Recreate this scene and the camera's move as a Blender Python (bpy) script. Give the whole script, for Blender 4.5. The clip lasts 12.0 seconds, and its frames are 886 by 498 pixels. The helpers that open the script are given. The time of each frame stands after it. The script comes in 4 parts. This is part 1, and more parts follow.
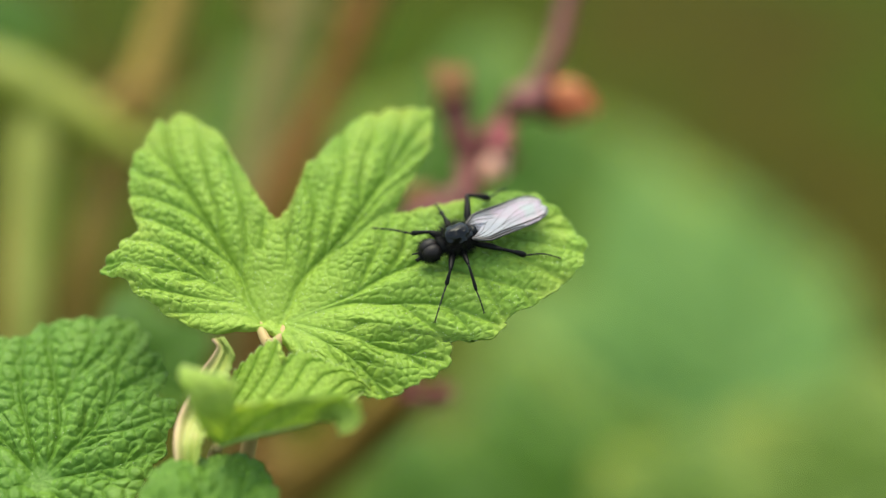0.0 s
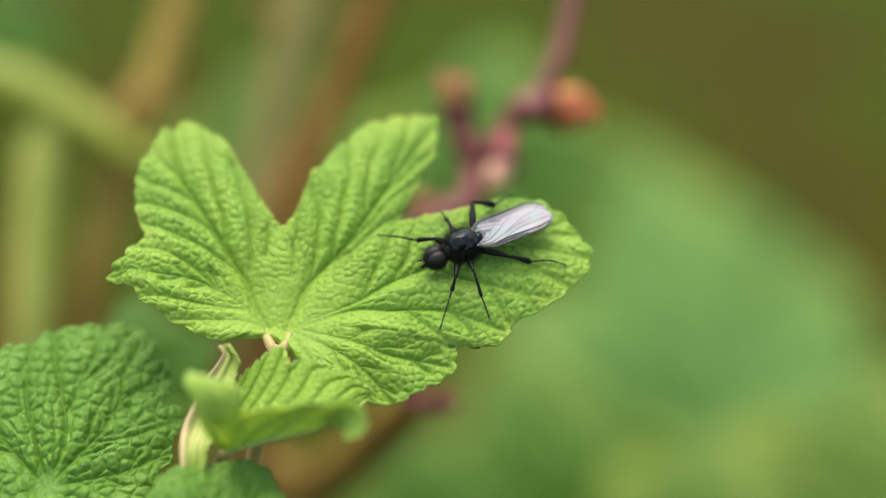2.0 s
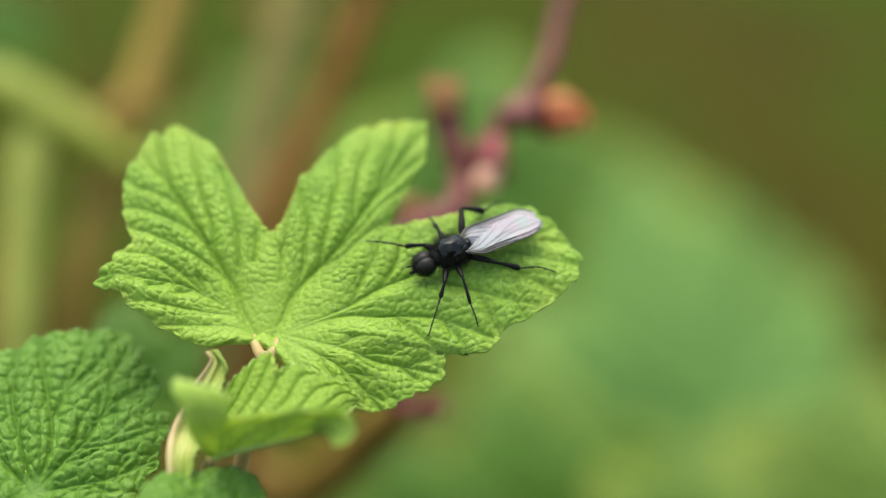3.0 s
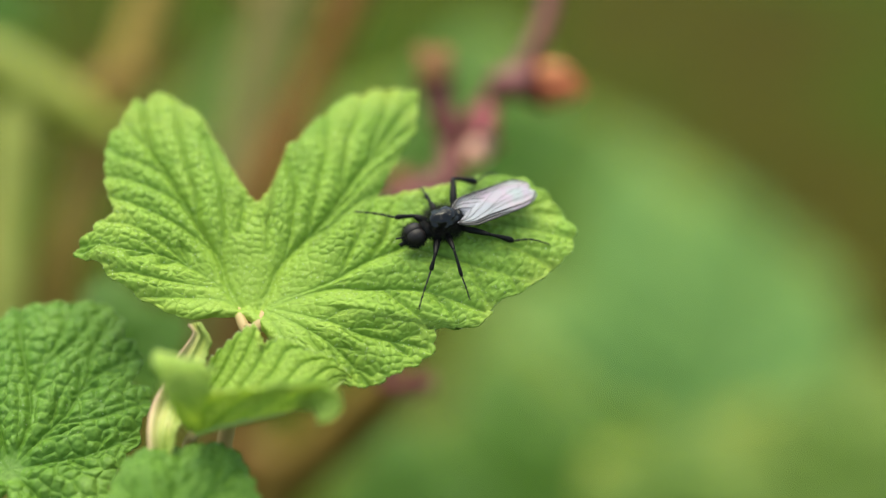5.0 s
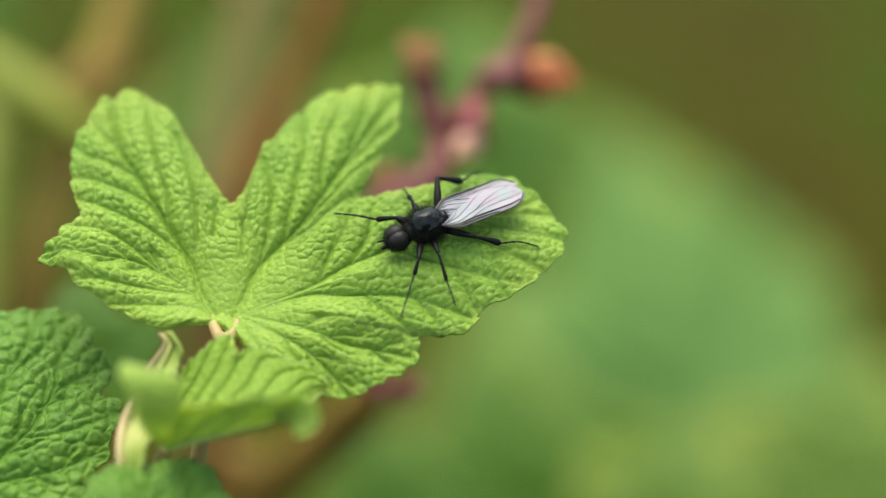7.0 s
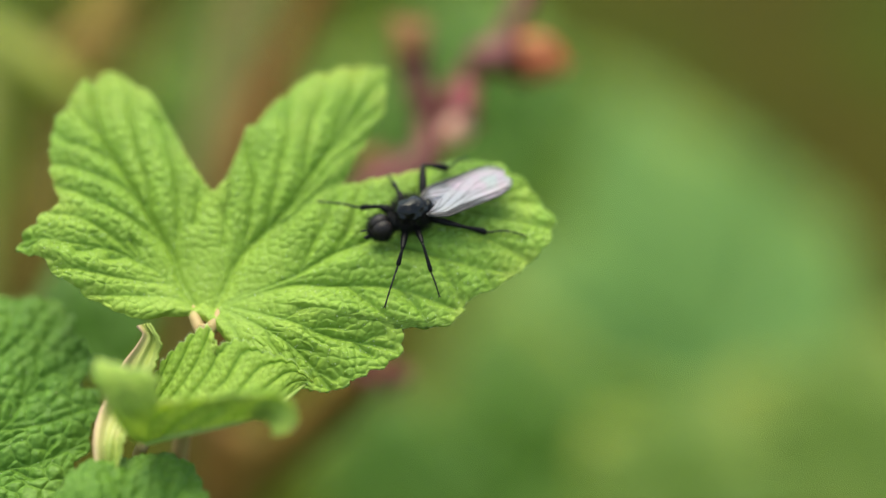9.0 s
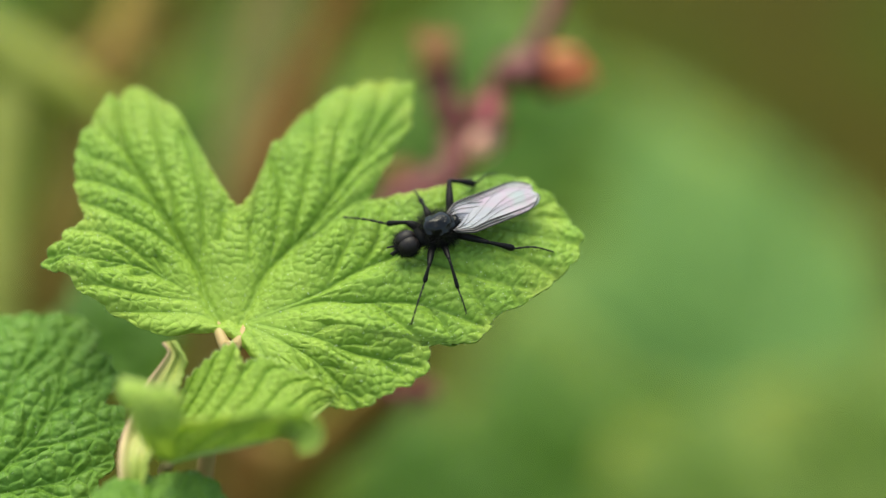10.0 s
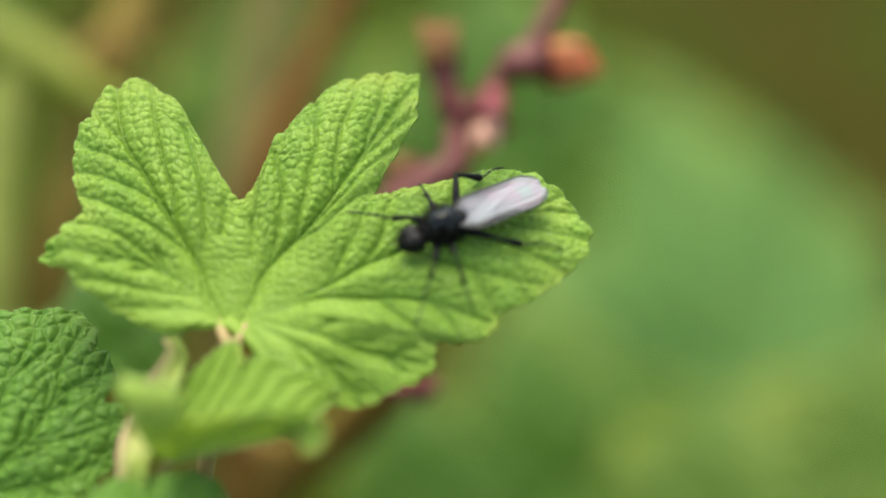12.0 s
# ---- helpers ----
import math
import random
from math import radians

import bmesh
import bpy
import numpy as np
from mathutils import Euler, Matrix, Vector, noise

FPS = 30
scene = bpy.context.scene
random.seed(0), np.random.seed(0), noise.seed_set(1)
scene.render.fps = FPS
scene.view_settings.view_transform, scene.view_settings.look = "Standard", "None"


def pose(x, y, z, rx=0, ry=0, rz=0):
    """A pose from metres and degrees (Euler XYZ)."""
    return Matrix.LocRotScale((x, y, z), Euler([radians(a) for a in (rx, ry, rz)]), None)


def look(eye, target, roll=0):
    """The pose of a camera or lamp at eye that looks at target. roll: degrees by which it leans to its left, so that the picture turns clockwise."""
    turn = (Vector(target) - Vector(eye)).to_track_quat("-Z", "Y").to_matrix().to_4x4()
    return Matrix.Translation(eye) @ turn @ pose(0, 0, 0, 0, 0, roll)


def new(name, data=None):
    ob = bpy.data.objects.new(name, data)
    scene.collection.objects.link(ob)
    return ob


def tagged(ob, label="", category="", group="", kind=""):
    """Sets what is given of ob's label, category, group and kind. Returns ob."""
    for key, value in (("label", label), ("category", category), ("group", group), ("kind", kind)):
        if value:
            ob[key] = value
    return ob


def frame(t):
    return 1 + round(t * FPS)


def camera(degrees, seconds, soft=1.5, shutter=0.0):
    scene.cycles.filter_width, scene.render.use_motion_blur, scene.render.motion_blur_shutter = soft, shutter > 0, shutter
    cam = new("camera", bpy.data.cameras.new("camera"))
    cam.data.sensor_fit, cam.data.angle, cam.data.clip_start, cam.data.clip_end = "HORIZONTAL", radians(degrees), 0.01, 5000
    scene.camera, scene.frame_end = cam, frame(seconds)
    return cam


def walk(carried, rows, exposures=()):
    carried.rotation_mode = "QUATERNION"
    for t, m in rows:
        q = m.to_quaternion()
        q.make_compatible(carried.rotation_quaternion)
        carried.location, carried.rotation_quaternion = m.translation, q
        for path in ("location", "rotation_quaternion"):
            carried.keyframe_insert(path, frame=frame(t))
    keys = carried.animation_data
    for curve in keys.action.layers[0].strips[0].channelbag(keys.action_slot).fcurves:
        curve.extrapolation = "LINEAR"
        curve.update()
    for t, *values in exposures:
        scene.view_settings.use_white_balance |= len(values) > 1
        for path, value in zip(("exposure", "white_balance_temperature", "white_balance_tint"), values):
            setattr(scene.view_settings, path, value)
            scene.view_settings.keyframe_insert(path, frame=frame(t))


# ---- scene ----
MM = 0.001

# ---- camera: a macro lens a hand's width from the leaf, carried by hand ----
cam = camera(30.0, 12.0, soft=1.25)
# seconds, place in millimetres, turn in degrees
PATH = [
    (0.0, 0.000, -0.000, 900.000, 60.000, 0.000, -0.000),
    (0.5, 0.514, -0.287, 899.896, 59.751, 0.032, -0.309),
    (1.0, 0.401, -0.303, 900.226, 59.993, -0.033, -0.261),
    (1.5, 0.087, -0.172, 900.051, 60.179, 0.147, 0.076),
    (2.0, -0.012, -0.397, 899.791, 60.396, 0.144, 0.123),
    (2.5, -0.063, -0.349, 899.840, 60.379, 0.043, 0.039),
    (3.0, 0.028, 0.109, 899.812, 60.496, -0.223, -0.092),
    (5.0, 0.422, 2.972, 897.045, 59.951, -0.554, -0.074),
    (5.5, 0.700, 3.392, 896.929, 60.131, -0.885, -0.056),
    (6.0, 0.809, 5.594, 895.646, 60.438, -0.740, -0.108),
    (6.5, 1.016, 8.781, 894.408, 60.076, -0.222, -0.442),
    (7.0, 0.869, 8.543, 894.431, 59.823, -0.494, -0.527),
    (7.2, 0.458, 8.467, 894.377, 60.006, -0.418, -0.215),
    (9.0, 3.605, 12.445, 896.055, 57.832, -0.138, 0.175),
    (9.5, 3.371, 12.874, 896.087, 57.828, 0.031, 0.967),
    (10.0, 3.260, 13.643, 896.154, 58.046, 0.270, 0.826),
    (10.5, 3.416, 15.529, 895.182, 58.352, 0.270, 0.842),
    (11.0, 2.998, 15.847, 894.751, 57.925, 0.224, 0.831),
    (11.5, 2.799, 16.336, 895.221, 57.765, 0.191, 1.025),
    (12.0, 2.711, 15.831, 895.095, 57.764, 0.099, 0.886),
]
EXPOSURE = 1.72
walk(cam, [(t, pose(x * MM, y * MM, z * MM, rx, ry, rz)) for t, x, y, z, rx, ry, rz in PATH],
     exposures=[(0.0, EXPOSURE, 7350, -4.5), (7.0, EXPOSURE, 7350, -4.5), (10.0, EXPOSURE - 0.09, 7350, -4.5), (12.0, EXPOSURE - 0.09, 7350, -4.5)])

# the lens is wide open, so that little is sharp before and behind the focus
focus_point = new("focus_point")
cam.data.dof.use_dof = True
cam.data.dof.focus_object = focus_point
cam.data.dof.aperture_fstop = 6.6
cam.data.dof.aperture_blades = 9

# ---- light: a bright overcast sky ----
world = bpy.data.worlds.new("overcast_sky")
scene.world = world
world.use_nodes = True
wn = world.node_tree.nodes
sky = wn.new("ShaderNodeTexSky")
sky.sky_type, sky.sun_disc = "NISHITA", False
sky.sun_elevation, sky.sun_rotation = radians(77), radians(-24)
sky.dust_density, sky.ozone_density = 3.0, 0.6
wn["Background"].inputs["Strength"].default_value = 0.13
world.node_tree.links.new(sky.outputs["Color"], wn["Background"].inputs["Color"])
sun_data = bpy.data.lights.new("sun", "SUN")
sun_data.energy, sun_data.angle, sun_data.color = 1.22, radians(54), (1.0, 0.98, 0.95)
sun = new("sun", sun_data)
sun.matrix_world = look((-0.09, 0.3, 1.8), (0, 0.1, 0.8))


# ---- materials ----
def material(name, rough=0.5, spec=0.4):
    m = bpy.data.materials.new(name)
    m.use_nodes = True
    nt = m.node_tree
    b = nt.nodes["Principled BSDF"]
    b.inputs["Roughness"].default_value = rough
    b.inputs["Specular IOR Level"].default_value = spec
    return m, nt, b


def noise_node(nt, scale, detail=4, rough=0.55, coords="Object"):
    n = nt.nodes.new("ShaderNodeTexNoise")
    n.inputs["Scale"].default_value, n.inputs["Detail"].default_value, n.inputs["Roughness"].default_value = scale, detail, rough
    c = nt.nodes.new("ShaderNodeTexCoord")
    nt.links.new(c.outputs[coords], n.inputs["Vector"])
    return n.outputs["Fac"]


def ramp(nt, fac, stops):
    r = nt.nodes.new("ShaderNodeValToRGB")
    while len(r.color_ramp.elements) < len(stops):
        r.color_ramp.elements.new(0.5)
    for e, (at, colour) in zip(r.color_ramp.elements, stops):
        e.position, e.color = at, (*colour, 1)
    nt.links.new(fac, r.inputs["Fac"])
    return r.outputs["Color"]


def mix(nt, fac, a, b, blend="MIX"):
    m = nt.nodes.new("ShaderNodeMix")
    m.data_type, m.blend_type = "RGBA", blend
    for sock, v in ((m.inputs["Factor"], fac), (m.inputs["A"], a), (m.inputs["B"], b)):
        if isinstance(v, (int, float)):
            sock.default_value = v
        elif isinstance(v, tuple):
            sock.default_value = (*v, 1)
        else:
            nt.links.new(v, sock)
    return m.outputs["Result"]


def bump(nt, b, height, distance, strength=1.0):
    n = nt.nodes.new("ShaderNodeBump")
    n.inputs["Distance"].default_value, n.inputs["Strength"].default_value = distance, strength
    nt.links.new(height, n.inputs["Height"])
    nt.links.new(n.outputs["Normal"], b.inputs["Normal"])


def leaf_material(name, dark, mid, light, vein, through_light, rough=0.5, patch=220, spec=0.25, shine=(1.25, 1.15, 0.5), yellowed=(0.42, 0.42, 0.06), young=(0.33, 0.42, 0.06)):
    """Lamina: green in patches, vein colour with the grooves' shade painted in, light shines through."""
    m, nt, b = material(name, rough, spec)
    patches = ramp(nt, noise_node(nt, patch, 3), [(0.3, dark), (0.52, mid), (0.75, light)])
    speck = ramp(nt, noise_node(nt, patch * 14, 3), [(0.35, (0.8, 0.82, 0.75)), (0.65, (1.12, 1.1, 1.1))])
    colour = mix(nt, 1.0, patches, speck, "MULTIPLY")
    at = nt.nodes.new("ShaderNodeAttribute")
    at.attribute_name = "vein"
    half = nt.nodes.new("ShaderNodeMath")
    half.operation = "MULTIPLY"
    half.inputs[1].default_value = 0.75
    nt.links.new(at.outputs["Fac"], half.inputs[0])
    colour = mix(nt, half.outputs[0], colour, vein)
    rim = nt.nodes.new("ShaderNodeAttribute")
    rim.attribute_name = "rim"
    faded = nt.nodes.new("ShaderNodeMath")
    faded.operation = "MULTIPLY"
    nt.links.new(rim.outputs["Fac"], faded.inputs[0])
    nt.links.new(ramp(nt, noise_node(nt, patch * 0.7, 2), [(0.42, (0, 0, 0)), (0.7, (0.8, 0.8, 0.8))]), faded.inputs[1])
    colour = mix(nt, faded.outputs[0], colour, yellowed)
    core = nt.nodes.new("ShaderNodeAttribute")
    core.attribute_name = "core"
    colour = mix(nt, core.outputs["Fac"], colour, young)
    nt.links.new(colour, b.inputs["Base Color"])
    warp = nt.nodes.new("ShaderNodeTexVoronoi")
    warp.inputs["Scale"].default_value = patch * 9.5
    tc = nt.nodes.new("ShaderNodeTexCoord")
    nt.links.new(tc.outputs["Object"], warp.inputs["Vector"])
    blister = nt.nodes.new("ShaderNodeMapRange")
    blister.interpolation_type = "SMOOTHERSTEP"
    blister.inputs["From Max"].default_value = 0.85
    blister.inputs["To Min"].default_value, blister.inputs["To Max"].default_value = 1.0, 0.0
    nt.links.new(warp.outputs["Distance"], blister.inputs["Value"])
    grain = nt.nodes.new("ShaderNodeMath")
    grain.operation = "MULTIPLY_ADD"
    grain.inputs[1].default_value = 0.12
    nt.links.new(noise_node(nt, patch * 40, 3), grain.inputs[0])
    nt.links.new(blister.outputs["Result"], grain.inputs[2])
    bump(nt, b, grain.outputs[0], 0.016 / patch, 0.75)
    t = nt.nodes.new("ShaderNodeBsdfTranslucent")
    nt.links.new(mix(nt, 1.0, colour, shine, "MULTIPLY"), t.inputs["Color"])
    s = nt.nodes.new("ShaderNodeMixShader")
    s.inputs["Fac"].default_value = through_light
    nt.links.new(b.outputs["BSDF"], s.inputs[1])
    nt.links.new(t.outputs["BSDF"], s.inputs[2])
    nt.links.new(s.outputs[0], nt.nodes["Material Output"].inputs["Surface"])
    return m


def plain(name, stops, scale, rough=0.5, spec=0.4, relief=0.0):
    """A surface in patches of a few near colours, with a fine relief."""
    m, nt, b = material(name, rough, spec)
    nt.links.new(ramp(nt, noise_node(nt, scale, 5), stops), b.inputs["Base Color"])
    if relief:
        bump(nt, b, noise_node(nt, scale * 3, 4), relief)
    return m


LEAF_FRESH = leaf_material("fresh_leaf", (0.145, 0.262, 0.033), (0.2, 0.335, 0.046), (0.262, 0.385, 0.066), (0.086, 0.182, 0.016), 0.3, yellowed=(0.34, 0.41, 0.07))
LEAF_MATURE = leaf_material("mature_leaf", (0.094, 0.2, 0.026), (0.12, 0.236, 0.033), (0.15, 0.27, 0.043), (0.07, 0.158, 0.014), 0.3, 0.5, spec=0.25, yellowed=(0.13, 0.24, 0.03))
LEAF_YOUNG = leaf_material("young_leaf", (0.23, 0.36, 0.05), (0.28, 0.41, 0.068), (0.33, 0.45, 0.09), (0.11, 0.23, 0.025), 0.45, shine=(2.0, 1.65, 2.6), yellowed=(0.36, 0.46, 0.1))
LEAF_UNDERSIDE = leaf_material("young_leaf_underside", (0.38, 0.5, 0.13), (0.44, 0.56, 0.16), (0.5, 0.61, 0.2), (0.3, 0.44, 0.08), 0.6, shine=(1.9, 1.65, 1.6), yellowed=(0.46, 0.54, 0.18))
LEAF_GREY = leaf_material("greyish_leaf", (0.09, 0.188, 0.043), (0.114, 0.222, 0.051), (0.14, 0.24, 0.053), (0.12, 0.22, 0.045), 0.2, patch=60)
# deep green for the leaves in shade, with that shade put into the colour
LEAF_SHADED = leaf_material("shaded_green_leaf", (0.041, 0.102, 0.0052), (0.053, 0.128, 0.0071), (0.068, 0.145, 0.0096), (0.055, 0.12, 0.0077), 0.25, patch=60)
LEAF_LIME = leaf_material("lime_leaf", (0.074, 0.142, 0.0166), (0.098, 0.17, 0.0213), (0.13, 0.198, 0.03), (0.115, 0.18, 0.0266), 0.3, patch=60)
DOWN = plain("pale_down", [(0.3, (0.3, 0.4, 0.18)), (0.7, (0.42, 0.5, 0.26))], 900, 0.6, 0.2)
GLAND = plain("resin_gland", [(0.3, (0.6, 0.68, 0.4)), (0.7, (0.8, 0.84, 0.66))], 900, 0.2, 0.6)
PETIOLE = plain("pale_petiole", [(0.3, (0.26, 0.21, 0.075)), (0.55, (0.34, 0.235, 0.105)), (0.8, (0.32, 0.29, 0.1))], 400, 0.5, 0.3, 0.00005)
RIB = plain("pale_rib", [(0.3, (0.26, 0.36, 0.07)), (0.7, (0.36, 0.4, 0.12))], 400, 0.5, 0.3)
GREEN_STALK = plain("green_stalk", [(0.3, (0.125, 0.155, 0.011)), (0.7, (0.19, 0.2, 0.02))], 120, 0.5, 0.3, 0.0001)
PALE_STALK = plain("pale_stalk", [(0.3, (0.236, 0.255, 0.044)), (0.7, (0.327, 0.332, 0.0755))], 120, 0.5, 0.3, 0.0001)
BRACT = plain("papery_bract", [(0.35, (0.17, 0.23, 0.036)), (0.55, (0.25, 0.29, 0.065)), (0.75, (0.34, 0.31, 0.11))], 330, 0.5, 0.3, 0.00006)
bract_nt = BRACT.node_tree
bract_rim = bract_nt.nodes.new("ShaderNodeAttribute")
bract_rim.attribute_name = "rim"
bract_b = bract_nt.nodes["Principled BSDF"]
bract_nt.links.new(mix(bract_nt, bract_rim.outputs["Fac"], bract_b.inputs["Base Color"].links[0].from_socket, (0.46, 0.3, 0.19)), bract_b.inputs["Base Color"])
BARK_TAN = plain("tan_bark", [(0.3, (0.201, 0.122, 0.0241)), (0.6, (0.268, 0.176, 0.0401)), (0.8, (0.318, 0.214, 0.0535))], 90, 0.7, 0.2, 0.0005)
BARK_BROWN = plain("brown_bark", [(0.3, (0.129, 0.0546, 0.0106)), (0.6, (0.209, 0.084, 0.0178)), (0.8, (0.259, 0.118, 0.0296))], 90, 0.7, 0.2, 0.0005)
BARK_DARK = plain("dark_bark", [(0.3, (0.145, 0.088, 0.018)), (0.6, (0.2, 0.118, 0.026)), (0.8, (0.24, 0.15, 0.038))], 90, 0.8, 0.1, 0.0005)
BARK_GREY = plain("grey_bark", [(0.3, (0.182, 0.145, 0.044)), (0.6, (0.236, 0.191, 0.0629)), (0.8, (0.3, 0.246, 0.0884))], 90, 0.7, 0.2, 0.0005)
BUD = plain("bud_scale", [(0.3, (0.15, 0.08, 0.0222)), (0.7, (0.257, 0.16, 0.0444))], 400, 0.6, 0.2, 0.0002)
CALYX = plain("maroon_calyx", [(0.3, (0.09, 0.019, 0.019)), (0.6, (0.142, 0.034, 0.031)), (0.8, (0.195, 0.06, 0.048))], 300, 0.5, 0.35, 0.0001)
WITHERED = plain("withered_petal", [(0.3, (0.4, 0.085, 0.032)), (0.55, (0.54, 0.15, 0.06)), (0.8, (0.64, 0.27, 0.13))], 350, 0.6, 0.3, 0.0001)
PALE_WITHERED = plain("pale_withered_petal", [(0.3, (0.42, 0.14, 0.06)), (0.55, (0.5, 0.22, 0.1)), (0.8, (0.58, 0.32, 0.17))], 350, 0.6, 0.3, 0.0001)
CALYX_BRIGHT = plain("magenta_calyx", [(0.3, (0.17, 0.026, 0.033)), (0.6, (0.24, 0.045, 0.055)), (0.8, (0.3, 0.08, 0.08))], 300, 0.5, 0.35, 0.0001)
TAN_PETAL = plain("dried_petal", [(0.3, (0.171, 0.066, 0.0255)), (0.55, (0.218, 0.106, 0.0382)), (0.8, (0.272, 0.158, 0.0638))], 350, 0.6, 0.3, 0.0001)
PINK = plain("pink_petal", [(0.3, (0.68, 0.29, 0.21)), (0.55, (0.8, 0.42, 0.31)), (0.8, (0.86, 0.54, 0.41))], 350, 0.55, 0.3, 0.0001)
CHITIN = plain("black_chitin", [(0.3, (0.0025, 0.0025, 0.003)), (0.7, (0.005, 0.0045, 0.005))], 600, 0.2, 0.25, 0.00008)
CHITIN_DULL = plain("dull_black_chitin", [(0.3, (0.005, 0.005, 0.005)), (0.7, (0.012, 0.011, 0.011))], 900, 0.55, 0.15, 0.00002)
CHITIN_LEG = plain("leg_chitin", [(0.3, (0.004, 0.004, 0.004)), (0.7, (0.009, 0.008, 0.008))], 900, 0.36, 0.08, 0.00001)
HAIR = plain("black_hair", [(0.3, (0.006, 0.006, 0.006)), (0.7, (0.012, 0.011, 0.01))], 900, 0.6, 0.1)
EYE, eye_nt, eye_b = material("compound_eye", 0.5, 0.22)
facets = eye_nt.nodes.new("ShaderNodeTexVoronoi")
facets.inputs["Scale"].default_value = 16000
eye_c = eye_nt.nodes.new("ShaderNodeTexCoord")
eye_nt.links.new(eye_c.outputs["Object"], facets.inputs["Vector"])
eye_nt.links.new(ramp(eye_nt, facets.outputs["Distance"], [(0.1, (0.022, 0.016, 0.015)), (0.6, (0.008, 0.006, 0.006))]), eye_b.inputs["Base Color"])
bump(eye_nt, eye_b, facets.outputs["Distance"], 0.00001, 0.5)
WING, wing_nt, wing_b = material("milky_wing", 0.3, 0.55)
# the iridescent sheen is painted: pink and greenish patches in the base colour
wing_nt.links.new(ramp(wing_nt, noise_node(wing_nt, 420, 2), [(0.3, (0.42, 0.43, 0.5)), (0.46, (0.48, 0.47, 0.55)), (0.57, (0.56, 0.43, 0.56)), (0.7, (0.46, 0.52, 0.55))]), wing_b.inputs["Base Color"])
wing_b.inputs["Thin Film Thickness"].default_value = 420
wing_b.inputs["Thin Film IOR"].default_value = 1.5
wing_at = wing_nt.nodes.new("ShaderNodeAttribute")
wing_at.attribute_name = "span"
wing_nt.links.new(ramp(wing_nt, wing_at.outputs["Fac"], [(0.02, (0.35, 0.35, 0.35)), (0.12, (0.97, 0.97, 0.97))]), wing_b.inputs["Alpha"])
bump(wing_nt, wing_b, noise_node(wing_nt, 900, 3), 0.00006)
wing_t = wing_nt.nodes.new("ShaderNodeBsdfTranslucent")
wing_t.inputs["Color"].default_value = (0.86, 0.86, 0.86, 1)
wing_s = wing_nt.nodes.new("ShaderNodeMixShader")
wing_s.inputs["Fac"].default_value = 0.3
wing_nt.links.new(wing_b.outputs["BSDF"], wing_s.inputs[1])
wing_nt.links.new(wing_t.outputs["BSDF"], wing_s.inputs[2])
wing_nt.links.new(wing_s.outputs[0], wing_nt.nodes["Material Output"].inputs["Surface"])
VEIN_DARK = plain("dark_wing_vein", [(0.3, (0.02, 0.017, 0.016)), (0.7, (0.07, 0.06, 0.06))], 900, 0.4, 0.4)

SOIL, soil_nt, soil_b = material("mossy_soil", 0.9, 0.05)
litter = ramp(soil_nt, noise_node(soil_nt, 9, 6, 0.65), [(0.3, (0.02, 0.0185, 0.0019)), (0.5, (0.034, 0.029, 0.003)), (0.7, (0.049, 0.038, 0.0052))])
moss = ramp(soil_nt, noise_node(soil_nt, 40, 5), [(0.3, (0.0193, 0.038, 0.00222)), (0.7, (0.0321, 0.06, 0.0037))])
cover = ramp(soil_nt, noise_node(soil_nt, 1.7, 3), [(0.42, (0, 0, 0)), (0.6, (1, 1, 1))])
soil_nt.links.new(mix(soil_nt, cover, litter, moss), soil_b.inputs["Base Color"])
bump(soil_nt, soil_b, noise_node(soil_nt, 30, 6), 0.02)


# ---- mesh helpers ----
def link_mesh(name, verts, faces, mat, parent=None, label="", kind="", smooth=True):
    me = bpy.data.meshes.new(name)
    me.from_pydata([tuple(v) for v in verts], [], [tuple(f) for f in faces])
    me.materials.append(mat)
    if smooth:
        me.polygons.foreach_set("use_smooth", [True] * len(me.polygons))
    me.update()
    ob = new(name, me)
    ob.parent = parent
    return tagged(ob, label=label, kind=kind)


def part(name, bm, mat, parent, label=""):
    me = bpy.data.meshes.new(name)
    bm.normal_update()
    bm.to_mesh(me)
    bm.free()
    me.materials.append(mat)
    me.polygons.foreach_set("use_smooth", [True] * len(me.polygons))
    ob = new(name, me)
    ob.parent = parent
    return tagged(ob, label=label)


def thing(name, m, label, category, group=""):
    ob = new(name)
    ob.matrix_basis = m
    return tagged(ob, label=label, category=category, group=group)


def spline(points, n):
    """n points along a smooth line through the given points (of any dimension)."""
    p = np.array(points, float)
    p = np.vstack([2 * p[0] - p[1], p, 2 * p[-1] - p[-2]])
    u = np.linspace(0, len(p) - 3 - 1e-9, n)
    k = u.astype(int)
    s = (u - k)[:, None]
    a, b, c, d = p[k], p[k + 1], p[k + 2], p[k + 3]
    return 0.5 * (2 * b + (c - a) * s + (2 * a - 5 * b + 4 * c - d) * s**2 + (3 * b - a - 3 * c + d) * s**3)


